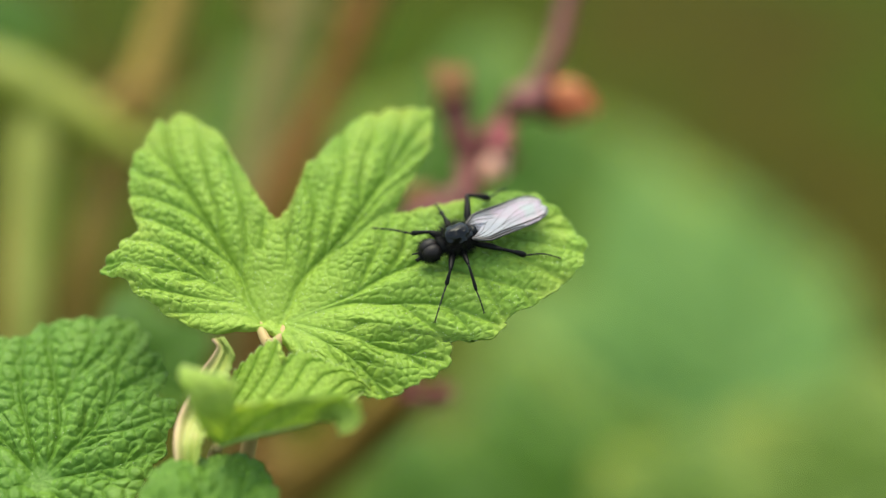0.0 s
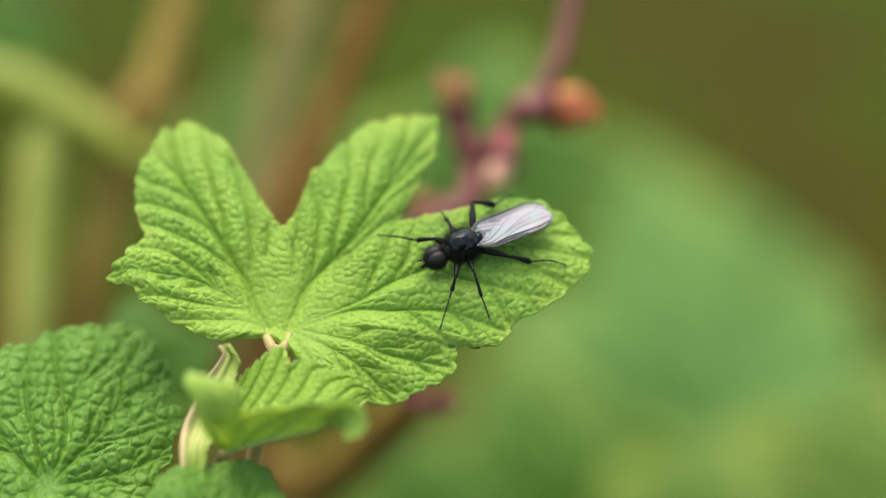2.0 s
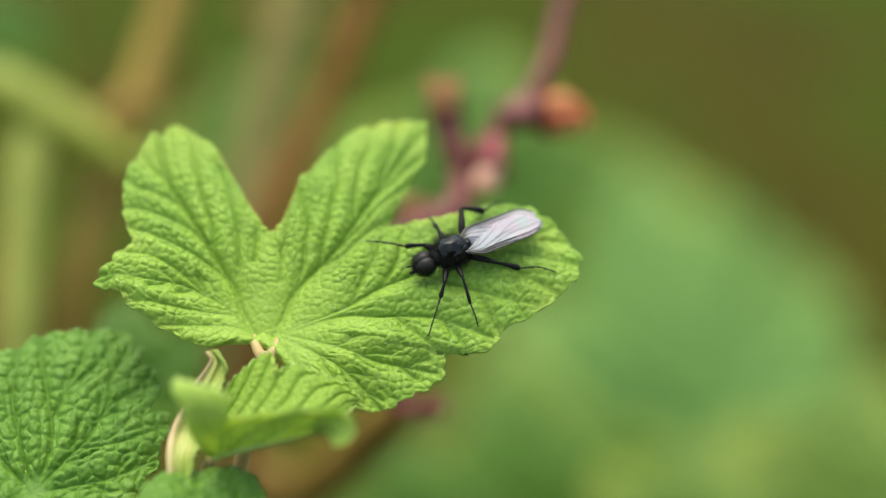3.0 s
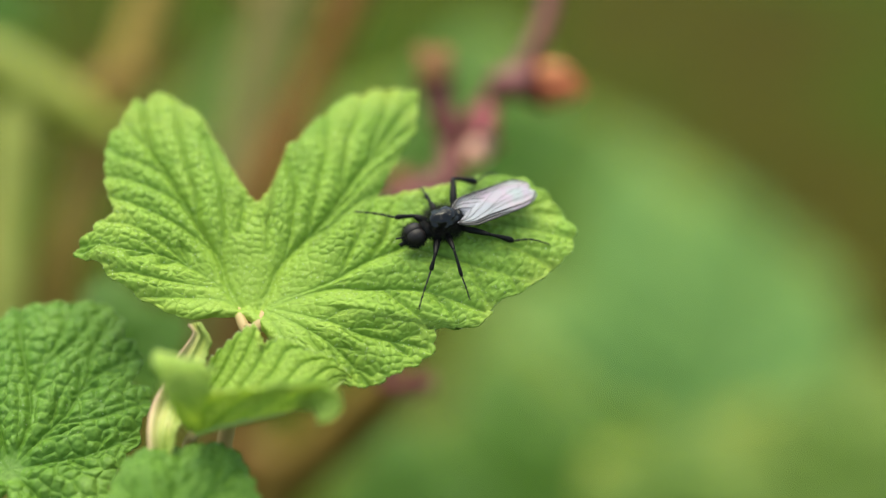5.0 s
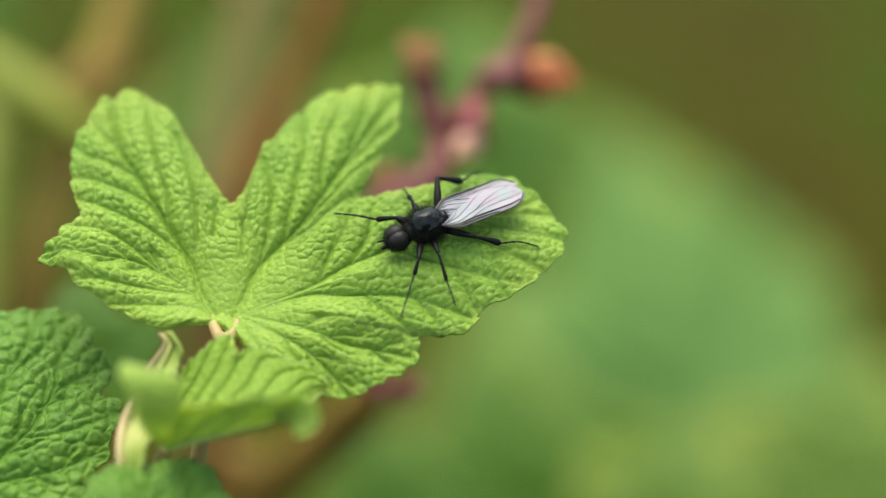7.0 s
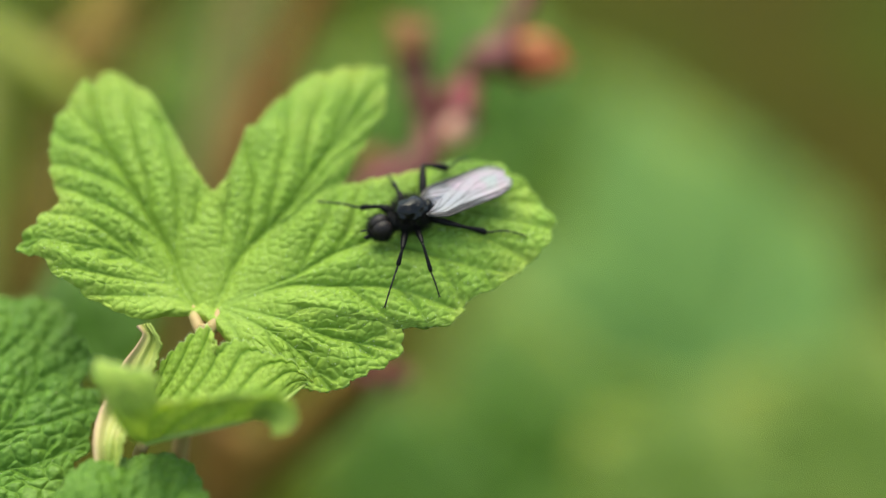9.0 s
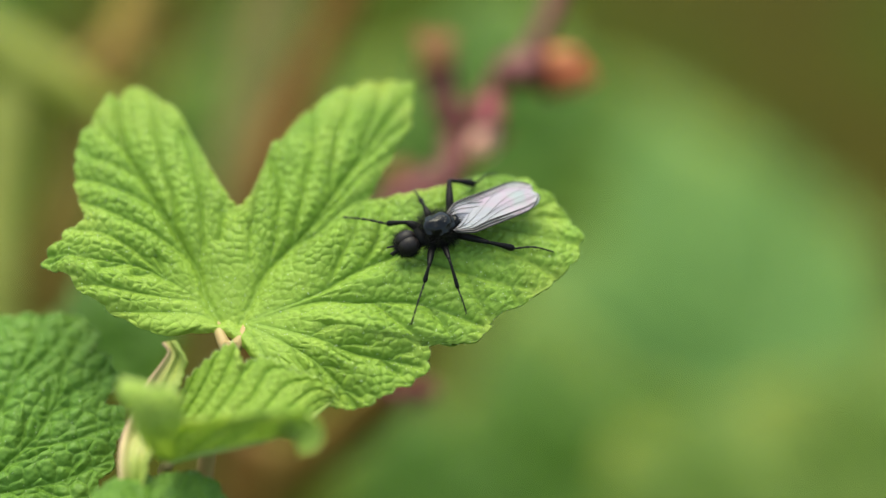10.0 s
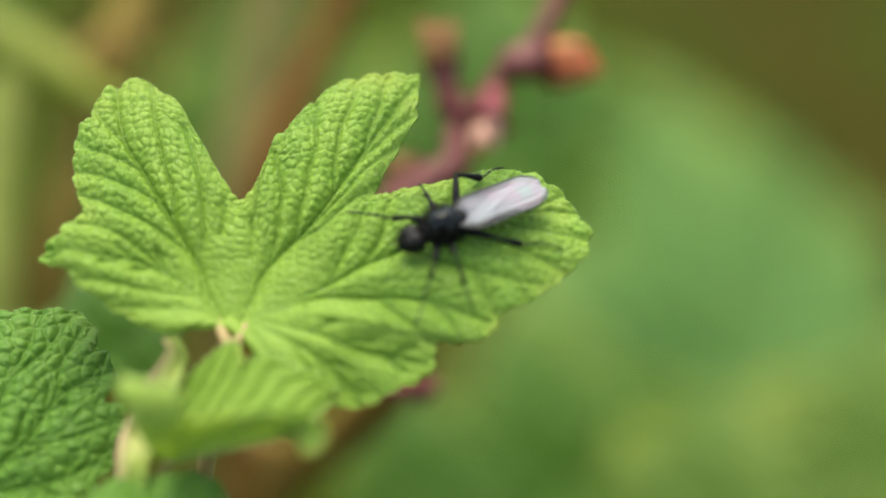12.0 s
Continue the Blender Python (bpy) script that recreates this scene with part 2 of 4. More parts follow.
def tube(line, radii, sides=10, wobble=0.0, seed=0):
    """A closed tapered tube along a line: bmesh."""
    line, radii = np.array(line, float), np.array(radii, float)
    rng = np.random.default_rng(seed)
    bm, rings = bmesh.new(), []
    side = Vector((0.31, 0.2, 0.93))
    for i, (p, r) in enumerate(zip(line, radii)):
        t = Vector(line[min(i + 1, len(line) - 1)] - line[max(i - 1, 0)]).normalized()
        side = (side - side.dot(t) * t).normalized()
        up = t.cross(side)
        ring = []
        for j in range(sides):
            a = 2 * math.pi * j / sides
            q = float(r * (1 + wobble * (rng.random() - 0.5)))
            ring.append(bm.verts.new(Vector(p) + q * (math.cos(a) * side + math.sin(a) * up)))
        rings.append(ring)
    for a, b in zip(rings, rings[1:]):
        for j in range(sides):
            bm.faces.new((a[j], a[(j + 1) % sides], b[(j + 1) % sides], b[j]))
    bm.faces.new(rings[0][::-1])
    bm.faces.new(rings[-1])
    return bm


def blob(centre, radii, turn=(0, 0, 0), sub=4, rough=0.0, freq=1500.0):
    """An ellipsoid with an uneven surface: bmesh."""
    bm = bmesh.new()
    bmesh.ops.create_icosphere(bm, subdivisions=sub, radius=1.0)
    m = pose(*centre, *turn) @ Matrix.Diagonal((*radii, 1))
    for v in bm.verts:
        n = v.co.copy()
        v.co = m @ (v.co * (1 + rough * noise.noise(Vector(n) * 2.3 + Vector(centre) * freq)))
    return bm


# ---- leaves ----
def smooth_step(x):
    x = np.clip(x, 0, 1)
    return x * x * (3 - 2 * x)


def nearest_on(px, py, ax, ay, bx, by):
    dx, dy = bx - ax, by - ay
    t = np.clip(((px - ax) * dx + (py - ay) * dy) / (dx * dx + dy * dy + 1e-12), 0, 1)
    return np.hypot(px - ax - t * dx, py - ay - t * dy)


def cells(x, y, size, seed):
    """Puckered cells between the finest veins: 0 on their borders, 1 in the middle."""
    gx, gy = x / size, y / size
    ix, iy = np.floor(gx).astype(np.int64), np.floor(gy).astype(np.int64)
    f1, f2 = np.full(x.shape, 9.0), np.full(x.shape, 9.0)
    for ox in (-1, 0, 1):
        for oy in (-1, 0, 1):
            cx, cy = ix + ox, iy + oy
            h = np.sin(cx * 127.1 + cy * 311.7 + seed * 17.3) * 43758.5453
            k = np.sin(cx * 269.5 + cy * 183.3 + seed * 7.9) * 24634.6345
            d = np.hypot(cx + 0.1 + 0.8 * (h - np.floor(h)) - gx, cy + 0.1 + 0.8 * (k - np.floor(k)) - gy)
            f2 = np.where(d < f1, f1, np.minimum(f2, d))
            f1 = np.minimum(f1, d)
    return 1 - (1 - np.clip((f2 - f1) / 0.62, 0, 1)) ** 2 - 0.25 * np.clip(f1 / 0.8, 0, 1) ** 2


def blade(name, margin, ribs, mat, parent, form=None, sides=(), rows=90, cols=500, teeth=2.7, bite=0.6, puff=0.29, cell=0.66, pucker=0.2,
          thick=0.18, scale=1.0, seed=1, fringe=0, glands=0, calm_reach=0.2, folds=(), fold_depth=0.0, pale_base=0.0, label=""):
    """A leaf's lamina, in millimetres before scale. margin: (degrees, reach) round the base; ribs: the main veins, each with its line, the spacing of
    its side veins (0: none) and their length as a share of the rib's; sides: lines of further side veins; folds: the ribs along which it is creased
    deeper. It sinks along the veins, swells between them and puckers in small cells."""
    rng = np.random.default_rng(seed)
    a = np.radians([m[0] for m in margin])
    r = np.array([m[1] for m in margin])
    th = np.linspace(0, 2 * math.pi, cols, endpoint=False)
    order = np.argsort(a % (2 * math.pi))
    a, r = (a % (2 * math.pi))[order], r[order]
    reach = np.interp(th, np.r_[a[-1] - 2 * math.pi, a, a[0] + 2 * math.pi], np.r_[r[-1], r, r[0]])
    for _ in range(4):
        reach = (np.roll(reach, 1) + 2 * reach + np.roll(reach, -1)) / 4
    step = np.hypot(np.diff(np.r_[reach, reach[0]]), reach * 2 * math.pi / cols)
    along = np.cumsum(step)
    along += 0.35 * teeth * np.sin(along / (2.7 * teeth))
    reach = reach + bite * (np.abs(np.sin(math.pi * along / teeth)) ** 0.7 - 0.6) * smooth_step(reach / (0.35 * reach.max())) * smooth_step(1.7 * reach * 2 * math.pi / cols / step)
    s = np.linspace(0.0, 1.0, rows + 1)[1:] ** 0.8
    S, T = np.meshgrid(s, th, indexing="ij")
    R = S * reach[None, :]
    x, y = (R * np.cos(T)).ravel(), (R * np.sin(T)).ravel()
    x, y = np.r_[0, x], np.r_[0, y]
    # veins
    main, laterals = [], []
    for line, spacing, share in ribs:
        pts = spline(line, 6 * len(line))
        main.append(list(zip(pts, pts[1:])))
        laterals.append([])
        length = np.linalg.norm(np.diff(pts, axis=0), axis=1).sum()
        n = int(length / spacing) if spacing else 0
        for i in range(1, n + 1):
            for sign in (-1, 1):
                u = (i - 0.35 + 0.25 * (sign > 0) + 0.2 * (rng.random() - 0.5)) / (n + 0.4)
                j = min(int(u * (len(pts) - 1)), len(pts) - 2)
                way = pts[j + 1] - pts[j]
                at = pts[j] + (u * (len(pts) - 1) - j) * way
                ang = math.atan2(way[1], way[0]) + sign * radians(50 - 16 * u)
                ln = length * share * (1 - 0.6 * u) * (0.85 + 0.3 * rng.random())
                mid = at + 0.5 * ln * np.array((math.cos(ang), math.sin(ang)))
                ang -= sign * radians(14)
                end = mid + 0.5 * ln * np.array((math.cos(ang), math.sin(ang)))
                laterals[-1] += [(at, mid), (mid, end)]
    ds = np.full(x.shape, 99.0)
    wob = 0.10 * np.sin(x * 1.4 + seed) + 0.10 * np.sin(y * 1.7 + 2 * seed)
    field = np.array([np.min([nearest_on(x, y, *p, *q) for p, q in rib], axis=0) for rib in main])
    own, dm = field.argmin(0), field.min(0)
    for k, lines in enumerate(laterals):
        here = own == k
        for p, q in lines:
            ds[here] = np.minimum(ds[here], nearest_on((x + wob)[here], (y - wob)[here], *p, *q))
    if len(main) > 1:
        second = np.partition(field, 1, axis=0)[1]
        ds = np.maximum(ds, 2.2 * (1.0 - smooth_step((second - dm) / 1.0)))
    for line in sides:
        pts = spline(line, 4 * len(line))
        for p, q in zip(pts, pts[1:]):
            ds = np.minimum(ds, nearest_on(x + 0.5 * wob, y - 0.5 * wob, *p, *q))
    edge = np.r_[0, S.ravel()]
    near = np.minimum(ds, dm)
    swell = 0.9 * smooth_step(dm / 2.4) + 0.7 * (1 - np.exp(-near / 0.22)) + 1.15 * np.sin(0.5 * math.pi * np.clip(near / 1.7, 0, 1)) ** 1.2
    calm = 0.12 + 0.88 * smooth_step((np.hypot(x, y) - 0.05 * r.max()) / (calm_reach * r.max()))
    z = puff * swell * calm * (1 - 0.45 * edge**3)
    z += pucker * cells(x + wob, y - wob, cell, seed) * (0.35 + 0.65 * smooth_step(near / 0.4)) * (0.05 + 0.95 * calm)
    z -= 1.3 * puff * edge**7
    for k in folds:
        z -= fold_depth * (np.exp(-(field[k] / 0.9) ** 2) + 0.5 * np.exp(-(field[k] / 0.25) ** 2)) * (1 - edge**3)
    # mask of the vein colour, which also paints shade into the sunken grooves
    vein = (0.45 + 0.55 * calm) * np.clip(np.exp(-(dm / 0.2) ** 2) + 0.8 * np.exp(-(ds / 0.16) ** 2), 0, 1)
    if form:
        x, y, z = form(x, y, z)
    co = np.stack([x, y, z], 1) * (MM * scale)
    idx = 1 + np.arange(rows * cols).reshape(rows, cols)
    nxt = np.roll(idx, -1, 1)
    quads = np.stack([idx[:-1], idx[1:], nxt[1:], nxt[:-1]], -1).reshape(-1, 4)
    fan = np.stack([np.zeros(cols, int), idx[0], nxt[0]], 1)
    ob = link_mesh(name, co.tolist(), quads.tolist() + fan.tolist(), mat, parent, label)
    at = ob.data.attributes.new("vein", "FLOAT", "POINT")
    at.data.foreach_set("value", vein.astype(np.float32))
    at = ob.data.attributes.new("rim", "FLOAT", "POINT")
    at.data.foreach_set("value", (edge**7).astype(np.float32))
    at = ob.data.attributes.new("core", "FLOAT", "POINT")
    at.data.foreach_set("value", (pale_base * np.exp(-(np.hypot(x, y) / (0.42 * r.max())) ** 2) * (1 - 0.6 * vein)).astype(np.float32))
    solid = ob.modifiers.new("thickness", "SOLIDIFY")
    solid.thickness, solid.offset = thick * MM * scale, -1
    wide = smooth_step((reach / reach.max() - 0.25) / 0.2)
    spread = reach**2 * wide / (reach**2 * wide).sum()
    rim_share = step * wide / (step * wide).sum()
    if glands:
        verts, tris = [], []
        for _ in range(glands):
            i, j = int(rows * rng.random() ** 0.6 * 0.98), int(rng.choice(cols, p=spread))
            p, q, r2 = co[idx[i, j]], co[idx[i + 1, j]], co[nxt[i, j]]
            up = np.cross(q - p, r2 - p)
            up /= np.linalg.norm(up) + 1e-12
            c, g = p + up * 0.02 * MM, (0.018 + 0.02 * rng.random()) * MM
            k0 = len(verts)
            verts += [c + g * np.array(d) for d in ((1, 0, 0), (-1, 0, 0), (0, 1, 0), (0, -1, 0), (0, 0, 1), (0, 0, -1))]
            tris += [(k0 + a, k0 + b, k0 + d) for a, b, d in ((0, 2, 4), (2, 1, 4), (1, 3, 4), (3, 0, 4), (2, 0, 5), (1, 2, 5), (3, 1, 5), (0, 3, 5))]
        link_mesh("leaf_gland", verts, tris, GLAND, ob, "tiny pale resin glands", "stuff")
    if fringe:
        verts, tris = [], []
        ring, inner = co[idx[-1]], co[idx[-3]]
        for _ in range(fringe):
            j = int(rng.choice(cols, p=rim_share))
            p, out = ring[j], ring[j] - inner[j]
            out = out / (np.linalg.norm(out) + 1e-9) + 0.7 * rng.normal(size=3)
            out /= np.linalg.norm(out)
            s1 = np.cross(out, (0.3, 0.8, 0.5))
            tip, w = p + out * MM * (0.1 + 0.16 * rng.random()), 0.009 * MM
            k0 = len(verts)
            verts += [p + w * s1, p - w * s1, p + w * np.cross(out, s1), tip]
            tris += [(k0, k0 + 1, k0 + 3), (k0 + 1, k0 + 2, k0 + 3), (k0 + 2, k0, k0 + 3)]
        link_mesh("margin_hair", verts, tris, DOWN, ob, "short pale hairs", "stuff")
    return ob


def fan(deg, length, bend):
    """The line of a rib that leaves the base at that angle and bends on its way."""
    pts = [(0.0, 0.0)]
    for i in range(4):
        ang = radians(deg + bend * (i / 3 - 0.4))
        pts.append((pts[-1][0] + length / 4 * math.cos(ang), pts[-1][1] + length / 4 * math.sin(ang)))
    return pts


# ---- setting ----
def ground():
    """Soil and moss under the shrub, out to the horizon."""
    n, verts, faces = 60, [], []
    rim = [0.0, 0.3, 0.6, 1, 1.5, 2, 3, 4, 6, 9, 15, 30, 80, 300, 1500]
    verts.append((0, 1.5, 0))
    for r in rim[1:]:
        for j in range(n):
            a = 2 * math.pi * j / n
            x, y = r * math.cos(a), 1.5 + r * math.sin(a)
            verts.append((x, y, 0.05 * noise.noise(Vector((x * 2.1, y * 2.1, 0.3))) * min(1, r)))
    for j in range(n):
        faces.append((0, 1 + j, 1 + (j + 1) % n))
    for i in range(len(rim) - 2):
        for j in range(n):
            a, b = 1 + i * n + j, 1 + i * n + (j + 1) % n
            faces.append((a, a + n, b + n, b))
    tagged(link_mesh("ground", verts, faces, SOIL), "mossy brown soil under the shrub", "ground", kind="structure")


ground()

# ---- the currant leaf on which the fly sits ----
LEFT_LOBE = [(244, 1.3), (218, 1.7), (200, 2.9), (197, 4.2), (187, 5.8), (179, 7.1), (174.6, 8.4), (170.8, 9.4), (168.4, 10.9), (163.6, 11.7), (162, 13.2), (160.4, 14.6), (156, 14.6),
             (152, 14.0), (148, 14.2), (143, 13.5)]
UPPER_LEFT_LOBE = [(140.6, 14.4), (137, 16.2), (132.7, 17.6), (128, 19.4), (125, 19.7), (121, 20.9), (117.5, 21.9), (115.6, 21.5), (113.4, 21.7), (110.4, 21.3), (109, 20.2), (106.5, 19.1),
                   (104.2, 18.0), (103.2, 16.2), (101, 14.7), (99, 13.0), (95.6, 11.3), (90, 9.6)]
UPPER_RIGHT_LOBE = [(84.7, 10.6), (82, 12.9), (81.3, 15.2), (78.2, 15.9), (76.3, 17.6), (73.2, 19.3), (70.5, 20.9), (66.3, 22.3), (61.2, 23.6), (57.5, 24.4), (55.9, 23.0), (54.3, 21.9),
                    (52.2, 20.9), (51.4, 19.4), (50, 17.3), (48.4, 15.5), (46.2, 13.9)]
RIGHT_LOBE = [(42.6, 15.2), (37.6, 17.7), (35.4, 20.0), (32.7, 22.2), (29.3, 24.3), (26.5, 24.6), (23.9, 25.4), (20.5, 25.6), (17.3, 25.9), (15.3, 26.2), (13, 25.5), (11.2, 25.3), (8.8, 23.6),
              (7, 22.7), (5.8, 21.6), (3.9, 20.7), (2.6, 19.4), (1.4, 18.4), (-0.6, 18.4), (-4.4, 17.7), (-6, 16.4), (-7, 13.9)]
LOWER_LOBE = [(-9.4, 14.2), (-14, 14.5), (-20.6, 13.7), (-25.8, 12.7), (-31.5, 11.9), (-37.7, 11.0), (-42, 9.9), (-49.8, 7.6), (-58, 4.5), (-66, 2.5), (-90, 1.5)]
OUTER_SIDES = [[(18.5, 7.7), (21.7, 6.9), (25.2, 6.3)], [(16.6, 7.0), (19.8, 5.4), (23.4, 3.6)], [(10.2, 1.6), (11.9, -0.1), (13.6, -1.6)], [(13.8, 1.5), (15.1, -0.2), (15.9, -2.0)], [(16.8, 3.7), (17.6, 1.9), (18.4, 0.3)],
               [(19.7, 3.2), (20.3, 2.1), (20.8, 1.3)], [(9.3, 4.4), (10.2, 6.8), (10.7, 9.4)], [(6.6, 2.7), (8.0, 5.7), (9.2, 9.0)], [(17.6, 8.0), (19.5, 10.2), (20.8, 12.2)], [(21.3, 8.6), (22.9, 9.8), (23.8, 10.4)], [(13.6, 6.2), (15.0, 8.8), (15.8, 11.0)]]
MAIN_MARGIN = LEFT_LOBE + UPPER_LEFT_LOBE + UPPER_RIGHT_LOBE + RIGHT_LOBE + LOWER_LOBE
MAIN_RIBS = [([(-0.8, -0.3), (-1.9, 1.7), (-2.7, 4.4), (-4.5, 7.8), (-6.8, 11.8), (-8.4, 14.3), (-9.1, 16.7), (-9.5, 20.0)], 0, 0),
             ([(-1.0, -0.2), (-2.8, 1.9), (-5.3, 3.7), (-7.1, 4.6), (-10.4, 5.0), (-13.4, 5.6)], 3.4, 0.16),
             ([(-1.0, -0.4), (-2.4, 0.3), (-5.8, 0.7), (-8.4, 0.9)], 0, 0),
             ([(0.6, -0.4), (1.3, 1.3), (2.3, 4.1), (5.1, 7.7), (7.7, 11.8), (9.4, 14.5), (12.6, 19.6)], 0, 0),
             ([(1.2, -0.3), (5.8, 2.1), (8.9, 4.2), (11.9, 5.5), (16.7, 7.5), (19.9, 8.4), (24.6, 8.6)], 0, 0),
             ([(1.5, -0.4), (5.8, 1.5), (8.9, 1.6), (13.2, 1.5), (17.9, -0.1)], 0, 0),
             ([(1.5, -0.5), (6.0, -1.3), (8.9, -2.5), (13.4, -3.4)], 3.2, 0.26),
             ([(1.3, -0.7), (4.1, -2.0), (6.4, -3.5), (8.9, -6.4)], 2.4, 0.26),
             ([(0.9, -0.9), (2.2, -2.4), (3.1, -4.4)], 0, 0)]
UPPER_SIDES = [[(-2.6, 4.2), (-2.4, 7.2), (-2.6, 9.5), (-3.1, 11.9), (-4.2, 15.6)], [(-4.4, 7.6), (-4.8, 10.5), (-5.5, 12.7), (-6.2, 15.4), (-6.9, 19.2)], [(-4.8, 8.5), (-6.7, 10.1), (-9.9, 11.3), (-12.2, 11.9)],
               [(-7.1, 12.1), (-9.3, 13.1), (-10.8, 13.6), (-12.2, 14.8)], [(-8.4, 14.3), (-9.8, 15.7), (-11.4, 17.8)], [(-3.3, 5.4), (-5.9, 7.3), (-8.8, 8.8), (-11.3, 9.9)], [(-1.1, 6.6), (-0.8, 9.0)]]
RIGHT_SIDES = [[(2.5, 4.5), (3.0, 8.0), (3.1, 10.4), (2.4, 13.6)], [(4.2, 6.7), (4.8, 10.8), (5.4, 14.2), (5.3, 18.0)], [(6.8, 10.5), (7.0, 14.2), (7.9, 17.3), (8.6, 20.4)], [(5.6, 8.1), (7.7, 10.4), (9.4, 12.4), (12.2, 14.8)],
               [(4.1, 6.4), (6.5, 7.9), (8.4, 9.7), (10.4, 11.2)], [(8.8, 13.6), (9.8, 17.0), (10.6, 20.2)], [(8.2, 12.6), (10.4, 14.8), (12.8, 16.8)]]
LOW_SIDES = [[(11.9, 5.5), (16.8, 3.7), (21.6, 2.6)], [(-4.9, 3.6), (-7.0, 5.7), (-9.3, 7.1), (-12.4, 7.6)], [(-2.4, 1.4), (-5.0, 1.8), (-8.5, 2.7), (-11.0, 2.6)], [(1.0, 4.6), (0.9, 7.6)]]


def main_form(x, y, z):
    r = np.hypot(x, y)
    z = z - 1.0 * np.exp(-(r / 7.0) ** 2)
    z = z + 0.9 * smooth_step((r - 8) / 14) * (0.2 + 0.8 * smooth_step((y - 1) / 8))
    z = z + 0.9 * smooth_step((-x - 6) / 7) * smooth_step((10 - y) / 6) - 1.6 * smooth_step((-x - 11.3) / 2.5) * smooth_step((8 - y) / 4)
    droop = 1.1 * smooth_step((0.12 * x - y - 1.2) / 6.0) * smooth_step((x - 1) / 4)
    return x, y + 1.15 * np.exp(-(r / 6.0) ** 2) + 0.6 * droop, z - 0.4 - droop


main_leaf = thing("currant_leaf", pose(-0.01342, 0.10913, 0.83062, 26.43, 1.49, 2.35), "fresh light green puckered currant leaf carrying a black fly", "leaf")
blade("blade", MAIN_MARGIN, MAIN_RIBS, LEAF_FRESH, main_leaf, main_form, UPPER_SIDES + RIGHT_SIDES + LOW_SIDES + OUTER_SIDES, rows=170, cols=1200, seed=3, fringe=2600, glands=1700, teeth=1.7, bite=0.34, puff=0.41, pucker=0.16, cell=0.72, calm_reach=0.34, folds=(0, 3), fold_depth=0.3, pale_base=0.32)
part("petiole", tube(spline([(0.05, -0.9, -1.5), (-0.1, -1.9, -1.9), (-0.5, -3.2, -3.0), (-1.8, -6.0, -8.0), (-3.0, -8.5, -15.0)], 24) * MM, np.linspace(0.55, 0.65, 24) * MM, 12, 0.05), PETIOLE, main_leaf, "pale cream and pink leaf stalk")
for fork in ([(-0.05, -1.6, -1.85), (-0.6, -0.6, -1.75), (-0.95, 0.4, -1.95), (-1.4, 2.0, -2.6)], [(0.1, -1.6, -1.85), (0.65, -0.6, -1.75), (0.95, 0.4, -1.95), (1.4, 2.0, -2.6)]):
    part("vein_base", tube(spline(fork, 14) * MM, np.linspace(0.5, 0.3, 14) * MM, 10), PETIOLE, main_leaf, "pale base of a main vein")

# ---- larger, darker leaf in front of it ----
LOBED = [(-90, 2), (-60, 9), (-35, 10), (-20, 8.0), (-8.5, 7.5), (0, 7.9), (8.7, 8.6), (17, 9.9), (21.6, 9.7), (27.7, 11.1), (34.8, 12.0), (39, 11.6), (42, 10.7), (44, 12.4), (47, 13.0), (51.5, 13.6), (55, 14.0),
         (58, 13.5), (61, 14.9), (65, 15.3), (70, 15.8), (77, 15.5), (84, 15.0), (91, 14.8), (98, 14.6), (103, 13.6), (112, 13.8), (125, 12.4), (140, 13.5), (165, 14.0), (195, 12.0), (230, 8), (258, 3)]
LOBED_RIBS = [([(-0.1, 0.0), (-2.0, 5.3), (-2.8, 8.4), (-3.2, 14)], 0, 0), ([(0.0, 0.1), (0.8, 4.3), (0.1, 7.9), (-0.9, 11.7), (-1.5, 15)], 0, 0), ([(0.2, 0.3), (2.1, 2.8), (3.5, 4.5), (4.8, 7.3), (6.7, 8.9), (9.0, 10.2)], 4.0, 0.2),
              ([(0.4, 0.0), (5.4, 1.1), (7.9, 2.3), (9.6, 3.4)], 4.0, 0.22), ([(-0.2, -0.1), (-4, 4), (-8, 9)], 4.0, 0.3), ([(0.2, -0.3), (3, -3), (6, -6)], 3.0, 0.3)]
LOBED_SIDES = [[(0.7, 6.3), (1.4, 8.9), (2.1, 11.1), (2.9, 15.0)], [(2.9, 3.8), (5.1, 4.0), (9.8, 5.8)], [(4.8, 7.3), (5.0, 10.0), (5.8, 13.0)], [(1.4, 8.9), (3.4, 11.0), (5.2, 14.4)]]
mature = thing("currant_leaf", pose(-0.0312, 0.10251, 0.82003, 26.1, 0.7, 0.9), "mature dark green wrinkled currant leaf on the same shoot", "leaf")


def mature_form(x, y, z):
    return x, y, z - 0.022 * np.maximum(y - 8, 0) ** 1.5 - 0.3 * smooth_step((np.abs(x) - 7) / 5)


blade("blade", LOBED, LOBED_RIBS, LEAF_MATURE, mature, mature_form, LOBED_SIDES, rows=130, cols=760, seed=8, fringe=1200, glands=300, cell=1.12, pucker=0.27, puff=0.34, teeth=1.9, bite=0.3, calm_reach=0.08)
part("petiole", tube(spline([(0, -0.5, -0.3), (2, -2, -4), (8, -3, -10), (12, -2.5, -15)], 16) * MM, np.linspace(0.5, 0.7, 16) * MM, 10), PETIOLE, mature)

